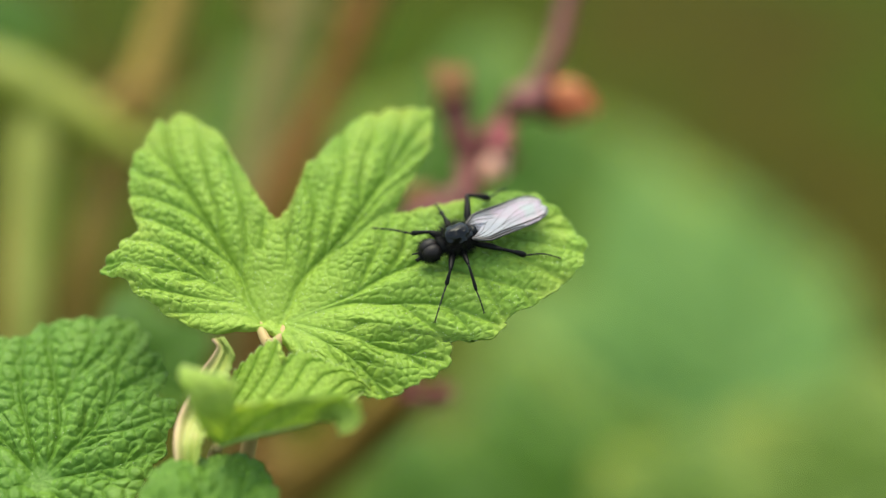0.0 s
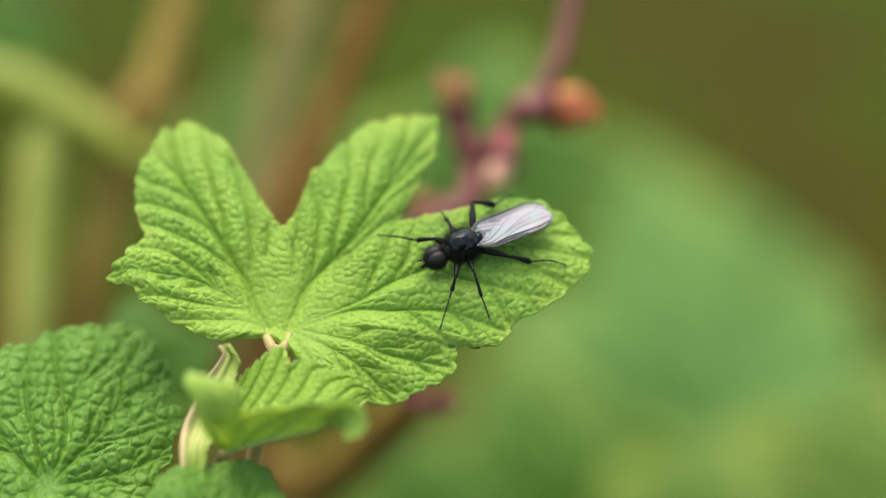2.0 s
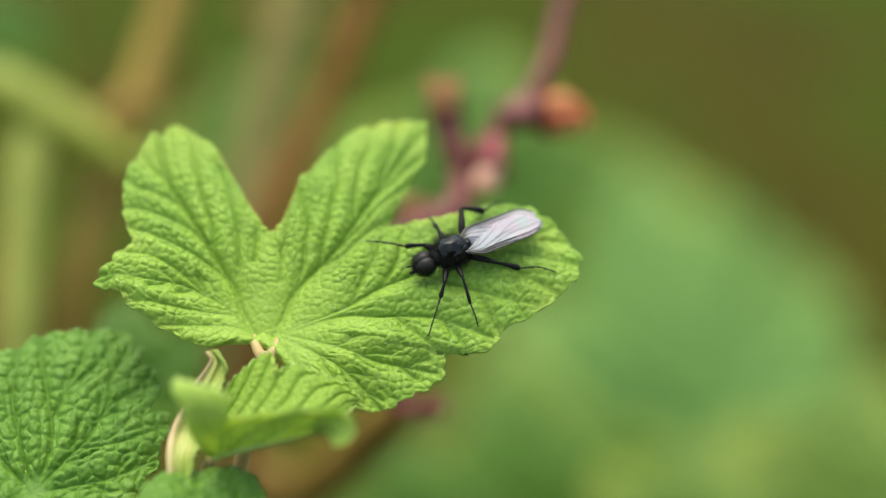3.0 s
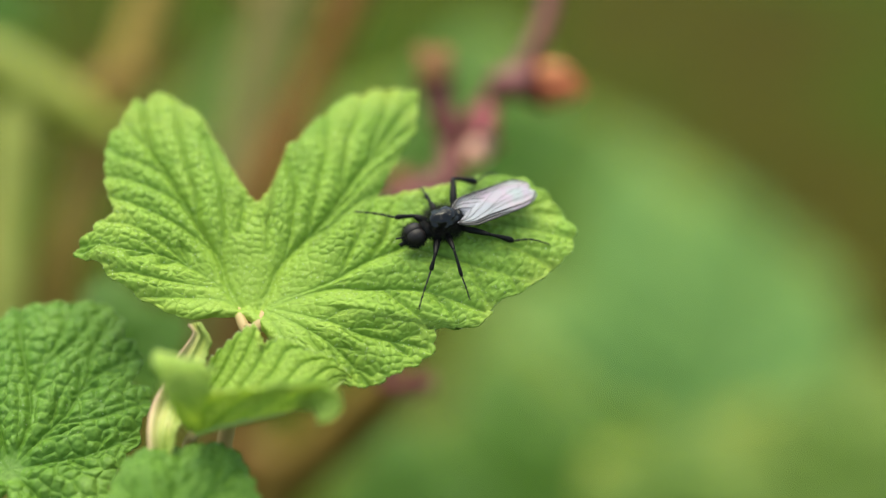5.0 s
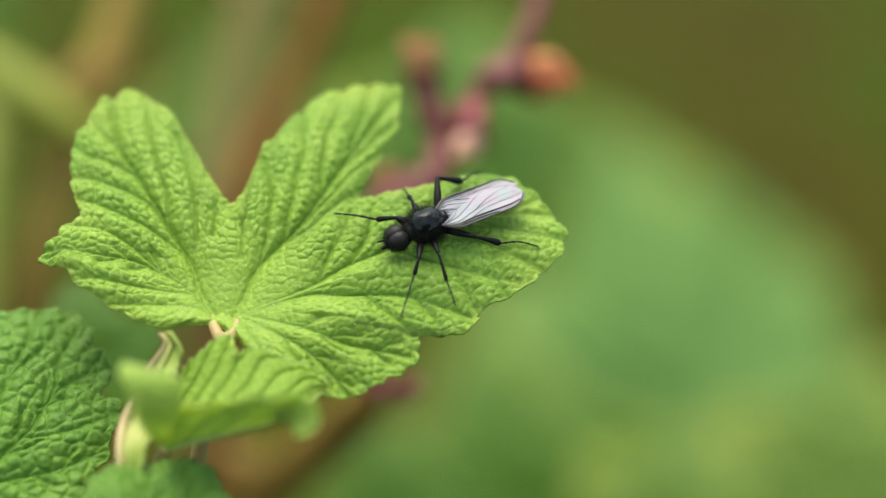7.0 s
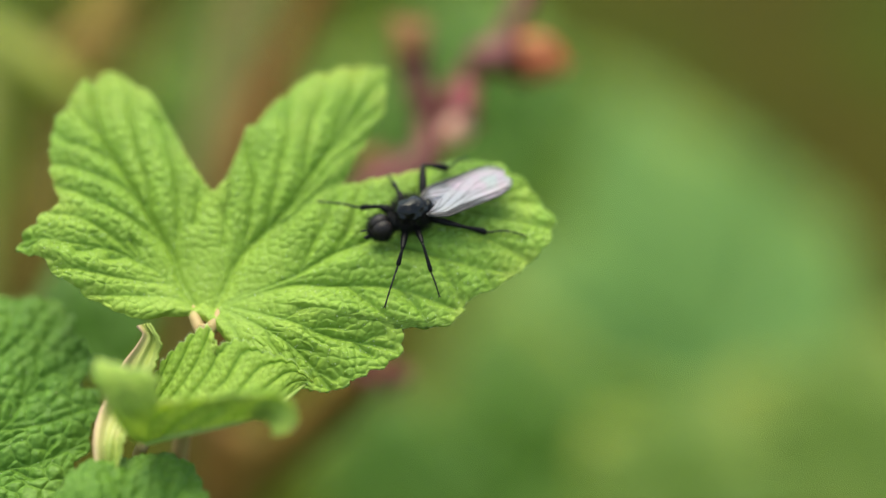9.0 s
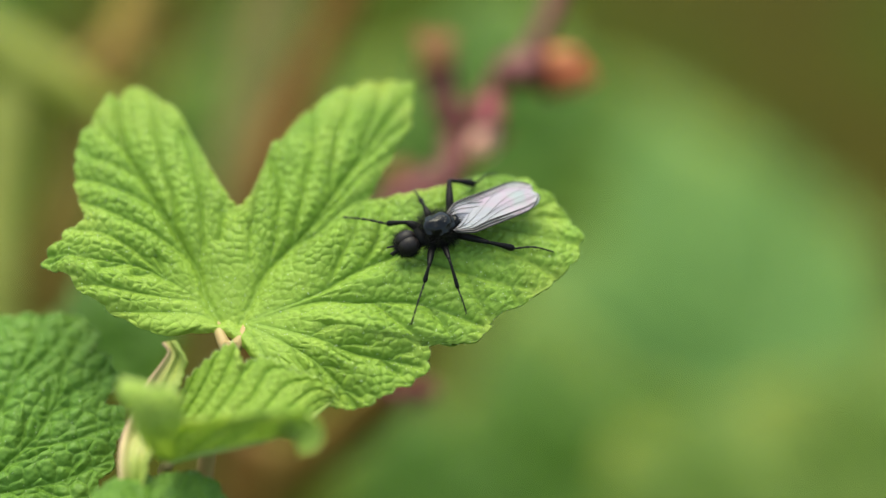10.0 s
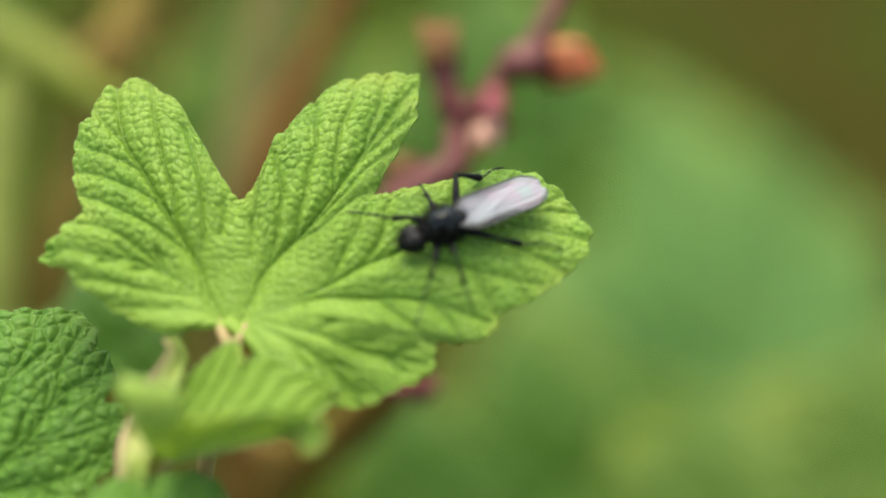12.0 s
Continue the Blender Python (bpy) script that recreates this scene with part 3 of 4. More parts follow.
# ---- small round leaf below ----
ROUND = [(-90, 1.5), (-50, 5), (-10, 6.8), (32, 7.5), (46, 8.2), (55, 9.0), (68, 9.1), (81, 8.4), (96, 8.3), (111, 7.7), (125, 6.6), (143, 5.3), (180, 5), (220, 3.6)]
small = thing("currant_leaf", pose(-0.0182, 0.0926, 0.8216, 20.5, 3.2, 3.8), "small rounded mid green currant leaf at the shoot's foot", "leaf")
blade("blade", ROUND, [(fan(50, 9, 5), 2.4, 0.3), (fan(85, 8.5, 4), 2.4, 0.3), (fan(20, 7, 5), 2.4, 0.3), (fan(125, 6, -4), 2.4, 0.3), (fan(170, 6, 0), 2.4, 0.3)], LEAF_MATURE, small, lambda x, y, z: (x, y, z - 0.8 * smooth_step((y - 4) / 5)),
      rows=60, cols=360, seed=14, cell=0.8, teeth=1.6, bite=0.3, puff=0.34, pucker=0.24)
part("petiole", tube(spline([(0, -0.5, -0.3), (0.5, 2, -3), (0.6, 6.5, -9)], 12) * MM, np.linspace(0.4, 0.5, 12) * MM, 10), PETIOLE, small)

# ---- folded young leaf in front of the stalk ----
KEEL = [(-0.2, 0.0, -1.2), (1.9, 0.7, 0.3), (4.6, 1.4, 1.3), (7.1, 2.0, 1.3), (9.1, 2.7, -0.2), (10.9, 3.9, -3.2)]
BACK_EDGE = [(-0.1, 3.1, -2.7), (0.8, 5.2, -2.7), (2.0, 6.5, -2.7), (3.2, 7.5, -2.7), (4.2, 7.9, -2.7), (4.8, 6.7, -2.2), (6.4, 7.0, -2.2), (8.1, 6.2, -2.2), (9.9, 5.5, -2.7), (11.4, 4.0, -3.2)]
FRONT_KEEL = [(0.0, 0.0, -0.7), (1.9, 0.7, 0.3), (4.6, 1.4, 1.3), (7.1, 2.0, 1.3), (8.4, 2.3, 1.8)]
FRONT_EDGE = [(1.0, 3.8, 3.8), (2.5, 3.7, 4.8), (4.6, 3.9, 5.3), (6.6, 4.2, 5.5), (8.2, 4.3, 6.4), (9.9, 4.5, 7.2), (11.1, 3.7, 7.4), (10.9, 2.2, 6.9), (9.6, 1.5, 5.9)]
LOBE_KEEL = [(0.4, 0.2, 0.3), (1.3, 1.9, 3.6), (1.9, 3.4, 5.4), (2.0, 4.8, 5.2)]
LOBE_EDGE = [(-0.1, 0.9, 2.3), (-0.8, 2.5, 4.8), (-1.2, 3.9, 6.4), (-1.3, 5.0, 6.9), (-1.8, 5.7, 6.9), (-1.6, 6.5, 6.4), (-0.6, 6.3, 6.4), (0.2, 6.0, 6.3), (1.3, 5.8, 6.0), (2.3, 5.0, 5.2)]


def half_blade(name, keel, edge, mat, parent, label, bow, veins, slant, flip, seed, below=None, bow_from=0.0, nu=260, nv=70, teeth=18, bite=0.3, puff=0.3, pucker=0.14, cell=0.55):
    """One half of a folded leaf, from its midrib out to its toothed edge (millimetres); it bows sideways, sinks along slanting veins and puckers."""
    k, e = spline(keel, nu), spline(edge, nu)
    u, v = np.linspace(0, 1, nu)[:, None], np.linspace(0, 1, nv)[None, :]
    span = np.linalg.norm(e - k, axis=1)[:, None]
    run = np.linalg.norm(np.diff(keel, axis=0), axis=1).sum() + 3.0
    out = v * (1 + bite / np.maximum(span, 1) * (np.abs(np.sin(math.pi * teeth * (u + 0.02 * np.sin(9 * u)))) ** 0.7 - 0.6) * v**4)
    p = k[:, None, :] + (e - k)[:, None, :] * out[..., None] + np.array(bow) * np.sin(math.pi * np.clip(v, 0, 1))[..., None] * (span / span.max() * smooth_step((u - bow_from + 0.15) / 0.15))[..., None]
    nrm = np.cross(np.gradient(p, axis=0), np.gradient(p, axis=1)) * flip
    nrm /= np.linalg.norm(nrm, axis=2, keepdims=True) + 1e-9
    q = (u - slant * v + 0.02 * np.sin(7 * v + 3 * u)) * veins
    ds = np.abs(q - np.round(q)) / veins * run
    dm = v * span
    near = np.minimum(ds, dm)
    wide = 0.5 * run / veins
    h = puff * np.sin(0.5 * math.pi * np.clip(1.6 * near / wide, 0, 1)) ** 1.1 * (0.3 + 0.7 * smooth_step(dm / 1.5)) * (1 - 0.5 * v**4)
    h = h + pucker * cells(u * run + 0 * v, dm, cell, seed) * smooth_step(near / 0.3) * (1 - v**3)
    p = p + nrm * h[..., None]
    idx = np.arange(nu * nv).reshape(nu, nv)
    quads = np.stack([idx[:-1, :-1], idx[1:, :-1], idx[1:, 1:], idx[:-1, 1:]], -1).reshape(-1, 4)
    if flip < 0:
        quads = quads[:, ::-1]
    ob = link_mesh(name, p.reshape(-1, 3) * MM, quads.tolist(), mat, parent, label)
    vein = np.clip(np.exp(-(dm / 0.2) ** 2) + 0.9 * np.exp(-(ds / 0.17) ** 2), 0, 1) + 0 * h
    for key, value in (("vein", vein), ("rim", (v**7 + 0 * u))):
        ob.data.attributes.new(key, "FLOAT", "POINT").data.foreach_set("value", value.ravel().astype(np.float32))
    solid = ob.modifiers.new("thickness", "SOLIDIFY")
    solid.thickness, solid.offset = 0.14 * MM, -1
    if below:
        ob.data.materials.append(below)
        solid.material_offset = 1
    rng = np.random.default_rng(seed)
    verts, tris = [], []
    for _ in range(700):
        i = int(rng.integers(1, nu - 1))
        way = p[i, -1] - p[i, -4]
        way = way / (np.linalg.norm(way) + 1e-9) + 0.7 * rng.normal(size=3)
        way /= np.linalg.norm(way)
        s1, at = np.cross(way, (0.3, 0.8, 0.5)), p[i, -1]
        n0 = len(verts)
        verts += [(at + 0.009 * s1) * MM, (at - 0.009 * s1) * MM, (at + 0.009 * np.cross(way, s1)) * MM, (at + way * (0.1 + 0.14 * rng.random())) * MM]
        tris += [(n0, n0 + 1, n0 + 3), (n0 + 1, n0 + 2, n0 + 3), (n0 + 2, n0, n0 + 3)]
    link_mesh("margin_hair", verts, tris, DOWN, ob, "short pale hairs", "stuff")
    return ob


young = thing("currant_leaf", pose(-0.0170, 0.1006, 0.8247, 60, 0, 0), "folded young yellowish green currant leaf before the stalk", "leaf")
half_blade("blade_half", KEEL, BACK_EDGE, LEAF_YOUNG, young, "upright toothed half of the blade", (0, 0.2, -0.8), 7, 0.5, 1, 21, LEAF_UNDERSIDE, puff=0.24, pucker=0.09)
half_blade("blade_half", FRONT_KEEL, FRONT_EDGE, LEAF_UNDERSIDE, young, "half of the blade that curls over", (0.1, 1.0, 0.2), 5, 0.25, 1, 22, LEAF_YOUNG, teeth=9, bite=0.4, puff=0.26, pucker=0.2)
half_blade("blade_lobe", LOBE_KEEL, LOBE_EDGE, LEAF_UNDERSIDE, young, "pale base lobe bent towards the front", (-0.2, 0.1, 0.9), 3, 0.2, 1, 23, LEAF_YOUNG, nu=140, nv=50, teeth=5, bite=0.25, puff=0.2)
part("midrib", tube(spline(KEEL, 30) * MM, np.linspace(0.34, 0.1, 30) * MM, 8), RIB, young, "pale midrib along the fold")
part("petiole", tube(spline([(0.1, 0.15, -1.0), (-0.3, -0.4, -1.6), (-0.9, -1.4, -4.0), (-1.3, -3.2, -9.5), (-1.5, -4.9, -16.0)], 20) * MM, np.linspace(0.4, 0.6, 20) * MM, 10), PETIOLE, young)


# ---- papery bract beside it ----
def bract():
    ob = thing("leaf_bract", pose(-0.0170, 0.1006, 0.8247, 60, 0, 0), "pale yellowish papery bract with pinkish edges", "bract")
    near = spline([(-2.9, -2.6, 1.0), (-3.2, -0.8, 0.6), (-3.4, 0.4, -0.2), (-3.3, 1.8, -1.2), (-2.6, 3.5, -1.7), (-1.8, 5.3, -2.2), (-0.9, 6.5, -2.4), (-0.4, 7.4, -2.6), (-0.7, 8.0, -2.6)], 90)
    far = spline([(-1.7, -2.2, 1.0), (-1.3, -0.4, 0.6), (-1.0, 0.7, 0.3), (-0.4, 1.9, -0.7), (0.1, 3.3, -1.2), (0.4, 4.9, -1.7), (0.7, 6.1, -2.2), (0.8, 6.9, -2.2), (0.0, 8.1, -2.6)], 90)
    verts, faces, w, rim = [], [], 41, []
    for i in range(90):
        a = i / 89
        for j in range(w):
            u = j / (w - 1)
            p = near[i] + (far[i] - near[i]) * (u + 0.05 * u**6 * math.sin(i * 0.8 + 2 * math.sin(i * 0.31)))
            fold = 0.17 * math.cos(u * 17 + 3.0 * a) * (1 - 0.5 * a) + 0.6 * math.sin(math.pi * u) * (1 - 0.6 * a) + 0.1 * math.sin(i * 0.13 + 7 * u)
            verts.append((p[0] * MM, p[1] * MM, (p[2] - fold) * MM))
            rim.append((1 - u) ** 5)
    for i in range(89):
        for j in range(w - 1):
            a = i * w + j
            faces.append((a, a + 1, a + w + 1, a + w))
    b = link_mesh("bract_blade", verts, faces, BRACT, ob)
    b.data.attributes.new("rim", "FLOAT", "POINT").data.foreach_set("value", rim)
    solid = b.modifiers.new("thickness", "SOLIDIFY")
    solid.thickness = 0.16 * MM
    part("bract_stalk", tube(spline([(-2.3, -2.3, 0.8), (-2.2, -2.9, -2.5), (-1.8, -3.9, -9.0), (-1.5, -4.9, -16.0)], 14) * MM, np.linspace(0.7, 0.6, 14) * MM, 8), PETIOLE, ob)


bract()


# ---- stems of the shrub ----
def stem(points, radii, mat, label, knots=0):
    """A woody stem in metres, rising from the ground, with a few swollen nodes."""
    ob = thing("shrub_stem", Matrix.Identity(4), label, "stem")
    p = np.array([(*q, r) for q, r in zip(points, radii)])
    far = np.r_[0, np.cumsum(np.linalg.norm(np.diff(p[:, :3], axis=0), axis=1))]
    u = np.unique(np.r_[np.linspace(0, min(0.12, far[-1]), 40), np.linspace(0, far[-1], 40)])
    line = np.stack([np.interp(u, far, p[:, k]) for k in range(4)], 1)
    for _ in range(6):
        line[1:-1] = 0.25 * line[:-2] + 0.5 * line[1:-1] + 0.25 * line[2:]
    rr = line[:, 3].copy()
    nodes = [] if not knots else [int(i) for i in np.linspace(3, len(u) - 12, knots)]
    for i in nodes:
        rr[i] *= 1.15
    part("bark", tube(line[:, :3], rr, 12, 0.1, knots), mat, ob)
    for n, i in enumerate(nodes):
        r, a = rr[i], 2.4 * n + 0.7
        side = Vector((math.cos(a), math.sin(a), 0.9)).normalized()
        at = Vector(line[i, :3]) + side * r * 1.1
        bm = blob((0, 0, 0), (0.5 * r, 0.5 * r, 1.1 * r), (0, 0, 0), 2, 0.15)
        bm.transform(Matrix.Translation(at) @ side.to_track_quat("Z", "Y").to_matrix().to_4x4())
        part("bud", bm, BUD, ob, "small brown bud")
    return ob


stem([(-0.0185, 0.112, 0.8125), (-0.02, 0.116, 0.80), (-0.03, 0.14, 0.5), (-0.02, 0.16, -0.02)], [0.0012, 0.0015, 0.003, 0.005], BARK_BROWN, "thin brown shoot bearing the leaves", 9)
stem([(-0.02, 0.232, 0.862), (-0.0358, 0.208, 0.8183), (-0.0494, 0.1884, 0.7843), (-0.09, 0.15, 0.5), (-0.1, 0.15, -0.02)], [0.0024, 0.0026, 0.0029, 0.004, 0.006], BARK_TAN, "slender tan woody currant stem", 7)
stem([(0.0061, 0.2234, 0.849), (-0.0097, 0.2059, 0.8191), (-0.0227, 0.1918, 0.7945), (-0.06, 0.17, 0.5), (-0.08, 0.2, -0.02)], [0.0019, 0.002, 0.0022, 0.004, 0.006], BARK_BROWN, "slender reddish brown currant stem", 6)
stem([(-0.0135, 0.2475, 0.8428), (-0.0219, 0.2291, 0.81), (-0.0294, 0.2125, 0.7812), (-0.05, 0.2, 0.5), (-0.06, 0.22, -0.02)], [0.0031, 0.0033, 0.0035, 0.005, 0.007], BARK_GREY, "greyish weathered currant stem", 6)
stem([(-0.0374, 0.1892, 0.8037), (-0.0428, 0.1933, 0.8058), (-0.059, 0.1976, 0.8131), (-0.0825, 0.2013, 0.8142), (-0.1045, 0.198, 0.768), (-0.1, 0.17, 0.5), (-0.1, 0.18, -0.02)], [0.0009, 0.0028, 0.0039, 0.0039, 0.0042, 0.004, 0.005], GREEN_STALK, "arching yellow green side shoot", 4)
stem([(-0.0512, 0.1963, 0.8109), (-0.0527, 0.1943, 0.8074), (-0.0546, 0.18, 0.7826), (-0.055, 0.15, 0.6), (-0.055, 0.15, -0.02)], [0.0022, 0.0031, 0.0024, 0.003, 0.004], PALE_STALK, "pale green upright side shoot", 4)


stem([(-0.0562, 0.1955, 0.7990), (-0.0575, 0.1913, 0.7914), (-0.0578, 0.1875, 0.7849), (-0.0586, 0.183, 0.7771), (-0.07, 0.17, 0.5), (-0.075, 0.17, -0.02)], [0.0012, 0.0018, 0.0022, 0.0024, 0.004, 0.005], BARK_BROWN, "dark reddish brown currant stem", 4)
stem([(-0.0037, 0.1389, 0.8025), (-0.0094, 0.1537, 0.7858), (-0.0182, 0.1742, 0.7632), (-0.0271, 0.1896, 0.7405), (-0.06, 0.2, 0.5), (-0.07, 0.22, -0.02)], [0.0018, 0.0026, 0.0036, 0.004, 0.004, 0.005], BARK_DARK, "brown cane carrying the flower cluster", 5)


# ---- leaves further back ----
FAR_LEAF = [(-90, 0.12), (-62, 0.62), (-40, 0.8), (-15, 0.68), (2, 0.72), (25, 0.96), (45, 0.78), (60, 0.72), (78, 0.95), (90, 1.05), (102, 0.95), (120, 0.72), (135, 0.78), (155, 0.96),
            (178, 0.72), (195, 0.68), (220, 0.8), (242, 0.62)]
FAR_RIBS = [(90, 0.95, 0), (30, 0.85, 5), (150, 0.85, -5), (-35, 0.6, -5), (215, 0.6, 5)]


def far_leaf(place, turn, size, mat, label, seed, margin=FAR_LEAF, droop=0.012):
    """A leaf of that reach in millimetres, with its stalk down to the shrub."""
    ob = thing("currant_leaf", pose(*place, *turn), label, "leaf", "leaves behind")
    k = size / 12.0
    blade("blade", [(d, 12 * r) for d, r in margin], [(fan(d, 12 * ln, b), 3.0, 0.4) for d, ln, b in FAR_RIBS], mat, ob, lambda x, y, z: (x, y, z - droop * (x * x + y * y)),
          rows=30, cols=200, seed=seed, scale=k, cell=1.2)
    part("petiole", tube(spline([(0, 0, 0), (0, -0.25 * size, -0.5 * size), (0.1 * size, -0.3 * size, -2.2 * size)], 14) * MM, np.linspace(0.016, 0.03, 14) * size * MM, 8), GREEN_STALK, ob)
    return ob


BROAD_LEAF = [(-90, 0.12), (-62, 0.65), (-40, 0.72), (-25, 0.58), (-12, 0.57), (2, 0.74), (15, 0.88), (25, 0.88), (38, 0.87), (52, 0.89), (65, 0.97), (78, 1.1), (90, 1.1), (102, 0.96), (120, 0.84), (135, 0.84), (155, 0.96),
              (178, 0.72), (195, 0.68), (220, 0.8), (242, 0.62)]
broad = far_leaf((0.0850, 0.4053, 0.5985), (45, 0, 40), 96, LEAF_GREY, "large greyish green currant leaf, out of focus", 30, BROAD_LEAF, 0.003)
held = broad.matrix_basis @ (Vector((9.6, -28.8, -211)) * MM)
stem([tuple(held + Vector((0, 0, 0.004))), (held.x, held.y, 0.2), (held.x - 0.02, held.y, -0.02)], [0.003, 0.004, 0.005], BARK_TAN, "tan stem bearing a broad leaf", 4)
far_leaf((0.0732, 0.2355, 0.7099), (40, 0, -20), 30, LEAF_LIME, "yellowish green currant leaf, out of focus", 31)
far_leaf((0.0361, 0.2026, 0.7308), (40, 0, -35), 20, LEAF_LIME, "yellowish green currant leaf, out of focus", 32)
far_leaf((0.0192, 0.2238, 0.7156), (40, 0, 10), 34, LEAF_SHADED, "deep green currant leaf in shade", 33)
far_leaf((-0.0039, 0.2034, 0.7324), (40, 0, 0), 17, LEAF_SHADED, "deep green currant leaf in shade", 34)
far_leaf((0.007, 0.2761, 0.7543), (45, 0, -8), 32, LEAF_SHADED, "deep green currant leaf in shade", 35)
far_leaf((-0.0375, 0.3124, 0.7391), (45, 0, 5), 28, LEAF_SHADED, "deep green currant leaf in shade", 36)
far_leaf((-0.083, 0.2850, 0.7820), (45, 0, 35), 16, LEAF_SHADED, "deep green currant leaf in shade", 37)
far_leaf((-0.0308, 0.14, 0.8045), (45, 0, 15), 9, LEAF_SHADED, "deep green currant leaf in shade", 38)


# ---- spent flower cluster ----
def flower(parent, base, tip, size, mat, seed, petal=1.0, second=None, cup=CALYX):
    """A drooping flower: calyx tube from base towards tip, five lobes flaring round withered petals."""
    rng = random.Random(seed)
    axis = (Vector(tip) - Vector(base))
    length = axis.length
    m = Matrix.Translation(base) @ axis.to_track_quat("Z", "Y").to_matrix().to_4x4()
    k = length
    bm = tube([(0, 0, z * k) for z in (0, 0.05, 0.16, 0.3, 0.42, 0.52)], [q * size for q in (0.25, 0.62, 0.75, 0.62, 0.72, 0.85)], 14, 0.1, seed)
    bm.transform(m)
    calyx = part("calyx", bm, cup, parent, "maroon calyx tube")
    for i in range(5):
        a = 2 * math.pi * i / 5 + 0.4 * rng.random()
        lobe = spline([(0.7 * size, 0, 0.5 * k, 0.4), (1.05 * size, 0, 0.6 * k, 0.46), (1.3 * size, 0, 0.62 * k, 0.3), (1.45 * size, 0, 0.58 * k, 0.08)], 7)
        bm = bmesh.new()
        rowsv = []
        for x, y, z, w in lobe:
            rowsv.append([bm.verts.new((x - 0.1 * size * abs(u), u * w * size, z)) for u in (-1, -0.5, 0, 0.5, 1)])
        for p, q in zip(rowsv, rowsv[1:]):
            for j in range(4):
                bm.faces.new((p[j], p[j + 1], q[j + 1], q[j]))
        bmesh.ops.solidify(bm, geom=bm.faces[:], thickness=0.12 * size)
        bm.transform(m @ Matrix.Rotation(a, 4, "Z"))
        part("sepal", bm, cup, calyx)
    for i in range(5):
        a = 2 * math.pi * i / 5 + 0.5
        grow = 0.65 + 0.5 * rng.random()
        bm = blob((0.34 * size, 0, (0.58 + 0.14 * rng.random()) * k), (0.5 * size * grow * petal, 0.4 * size * petal, 0.36 * k * grow * petal), (20 * rng.random() - 10, 25 * rng.random(), 0), 3, 0.7, 900)
        bm.transform(m @ Matrix.Rotation(a, 4, "Z"))
        part("petal", bm, second if second and i == seed else mat, calyx, "withered petal")
    return calyx


cluster = thing("flower_cluster", pose(0.0105, 0.1553, 0.8311), "spent cluster of maroon currant flowers with withered orange petals", "flower")
part("flower_stalk", tube(spline([(4.4, 14.0, 9.0), (2.2, 7.9, 3.1), (1.4, 5.3, 0.8), (-0.8, 2.2, -2.2), (-2.9, 0.3, -3.2), (-4.2, -1.5, -4.2), (-5.5, -2.4, -5.6), (-7.2, -3.2, -6.8), (-8.0, -4.2, -8.4), (-8.0, -6.4, -10.3), (-10.2, -7.8, -11.4),
                                  (-14.0, -9.6, -13.2), (-15.4, -12.6, -20.0), (-14.2, -16.4, -28.6)], 80) * MM, np.interp(np.linspace(0, 1, 80), [0, 0.5, 0.68, 0.85, 1], [0.95, 0.95, 1.5, 1.5, 1.1]) * MM, 10, 0.1), CALYX, cluster, "maroon stalk")
flower(cluster, Vector((-4.2, -0.9, -3.1)) * MM, Vector((4.2, -1.3, -2.1)) * MM, 2.3 * MM, WITHERED, 1, 1.0, PALE_WITHERED)
flower(cluster, Vector((-8.2, -3.8, -7.4)) * MM, Vector((-10.2, 1.2, 0.2)) * MM, 1.9 * MM, TAN_PETAL, 2)
flower(cluster, Vector((-4.2, -2.0, -5.0)) * MM, Vector((-5.5, -7.8, -8.3)) * MM, 1.75 * MM, PINK, 3, 0.85, WITHERED, CALYX_BRIGHT)
flower(cluster, Vector((-8.8, -7.7, -11.8)) * MM, Vector((-14.2, -5.9, -10.6)) * MM, 1.7 * MM, TAN_PETAL, 4)
flower(cluster, Vector((-14.6, -17.4, -28.0)) * MM, Vector((-9.4, -19.8, -26.6)) * MM, 1.2 * MM, CALYX, 5)


# ---- the fly ----
def hairs(name, centre, radii, count, length, parent, seed, lower=-0.5, upper=1.0):
    """Short black hairs standing off a rounded part."""
    rng = np.random.default_rng(seed)
    verts, faces = [], []
    c, rad = np.array(centre), np.array(radii)
    while len(verts) < 3 * count * 4 // 3:
        d = rng.normal(size=3)
        d /= np.linalg.norm(d)
        if not lower < d[2] < upper:
            continue
        p = c + rad * d * 0.98
        nrm = d / rad
        nrm = nrm / np.linalg.norm(nrm) + 0.45 * rng.normal(size=3) * 0.6
        nrm /= np.linalg.norm(nrm)
        s = np.cross(nrm, (0.3, 0.5, 0.8))
        s /= np.linalg.norm(s)
        q = np.cross(nrm, s)
        w = 0.011
        base = len(verts)
        for k in range(3):
            a = 2 * math.pi * k / 3
            verts.append((p + w * (math.cos(a) * s + math.sin(a) * q)) * MM)
        verts.append((p + nrm * length * (0.6 + 0.8 * rng.random())) * MM)
        faces += [(base, base + 1, base + 3), (base + 1, base + 2, base + 3), (base + 2, base, base + 3)]
    return link_mesh(name, verts, faces, HAIR, parent, "fine black hairs", "stuff")


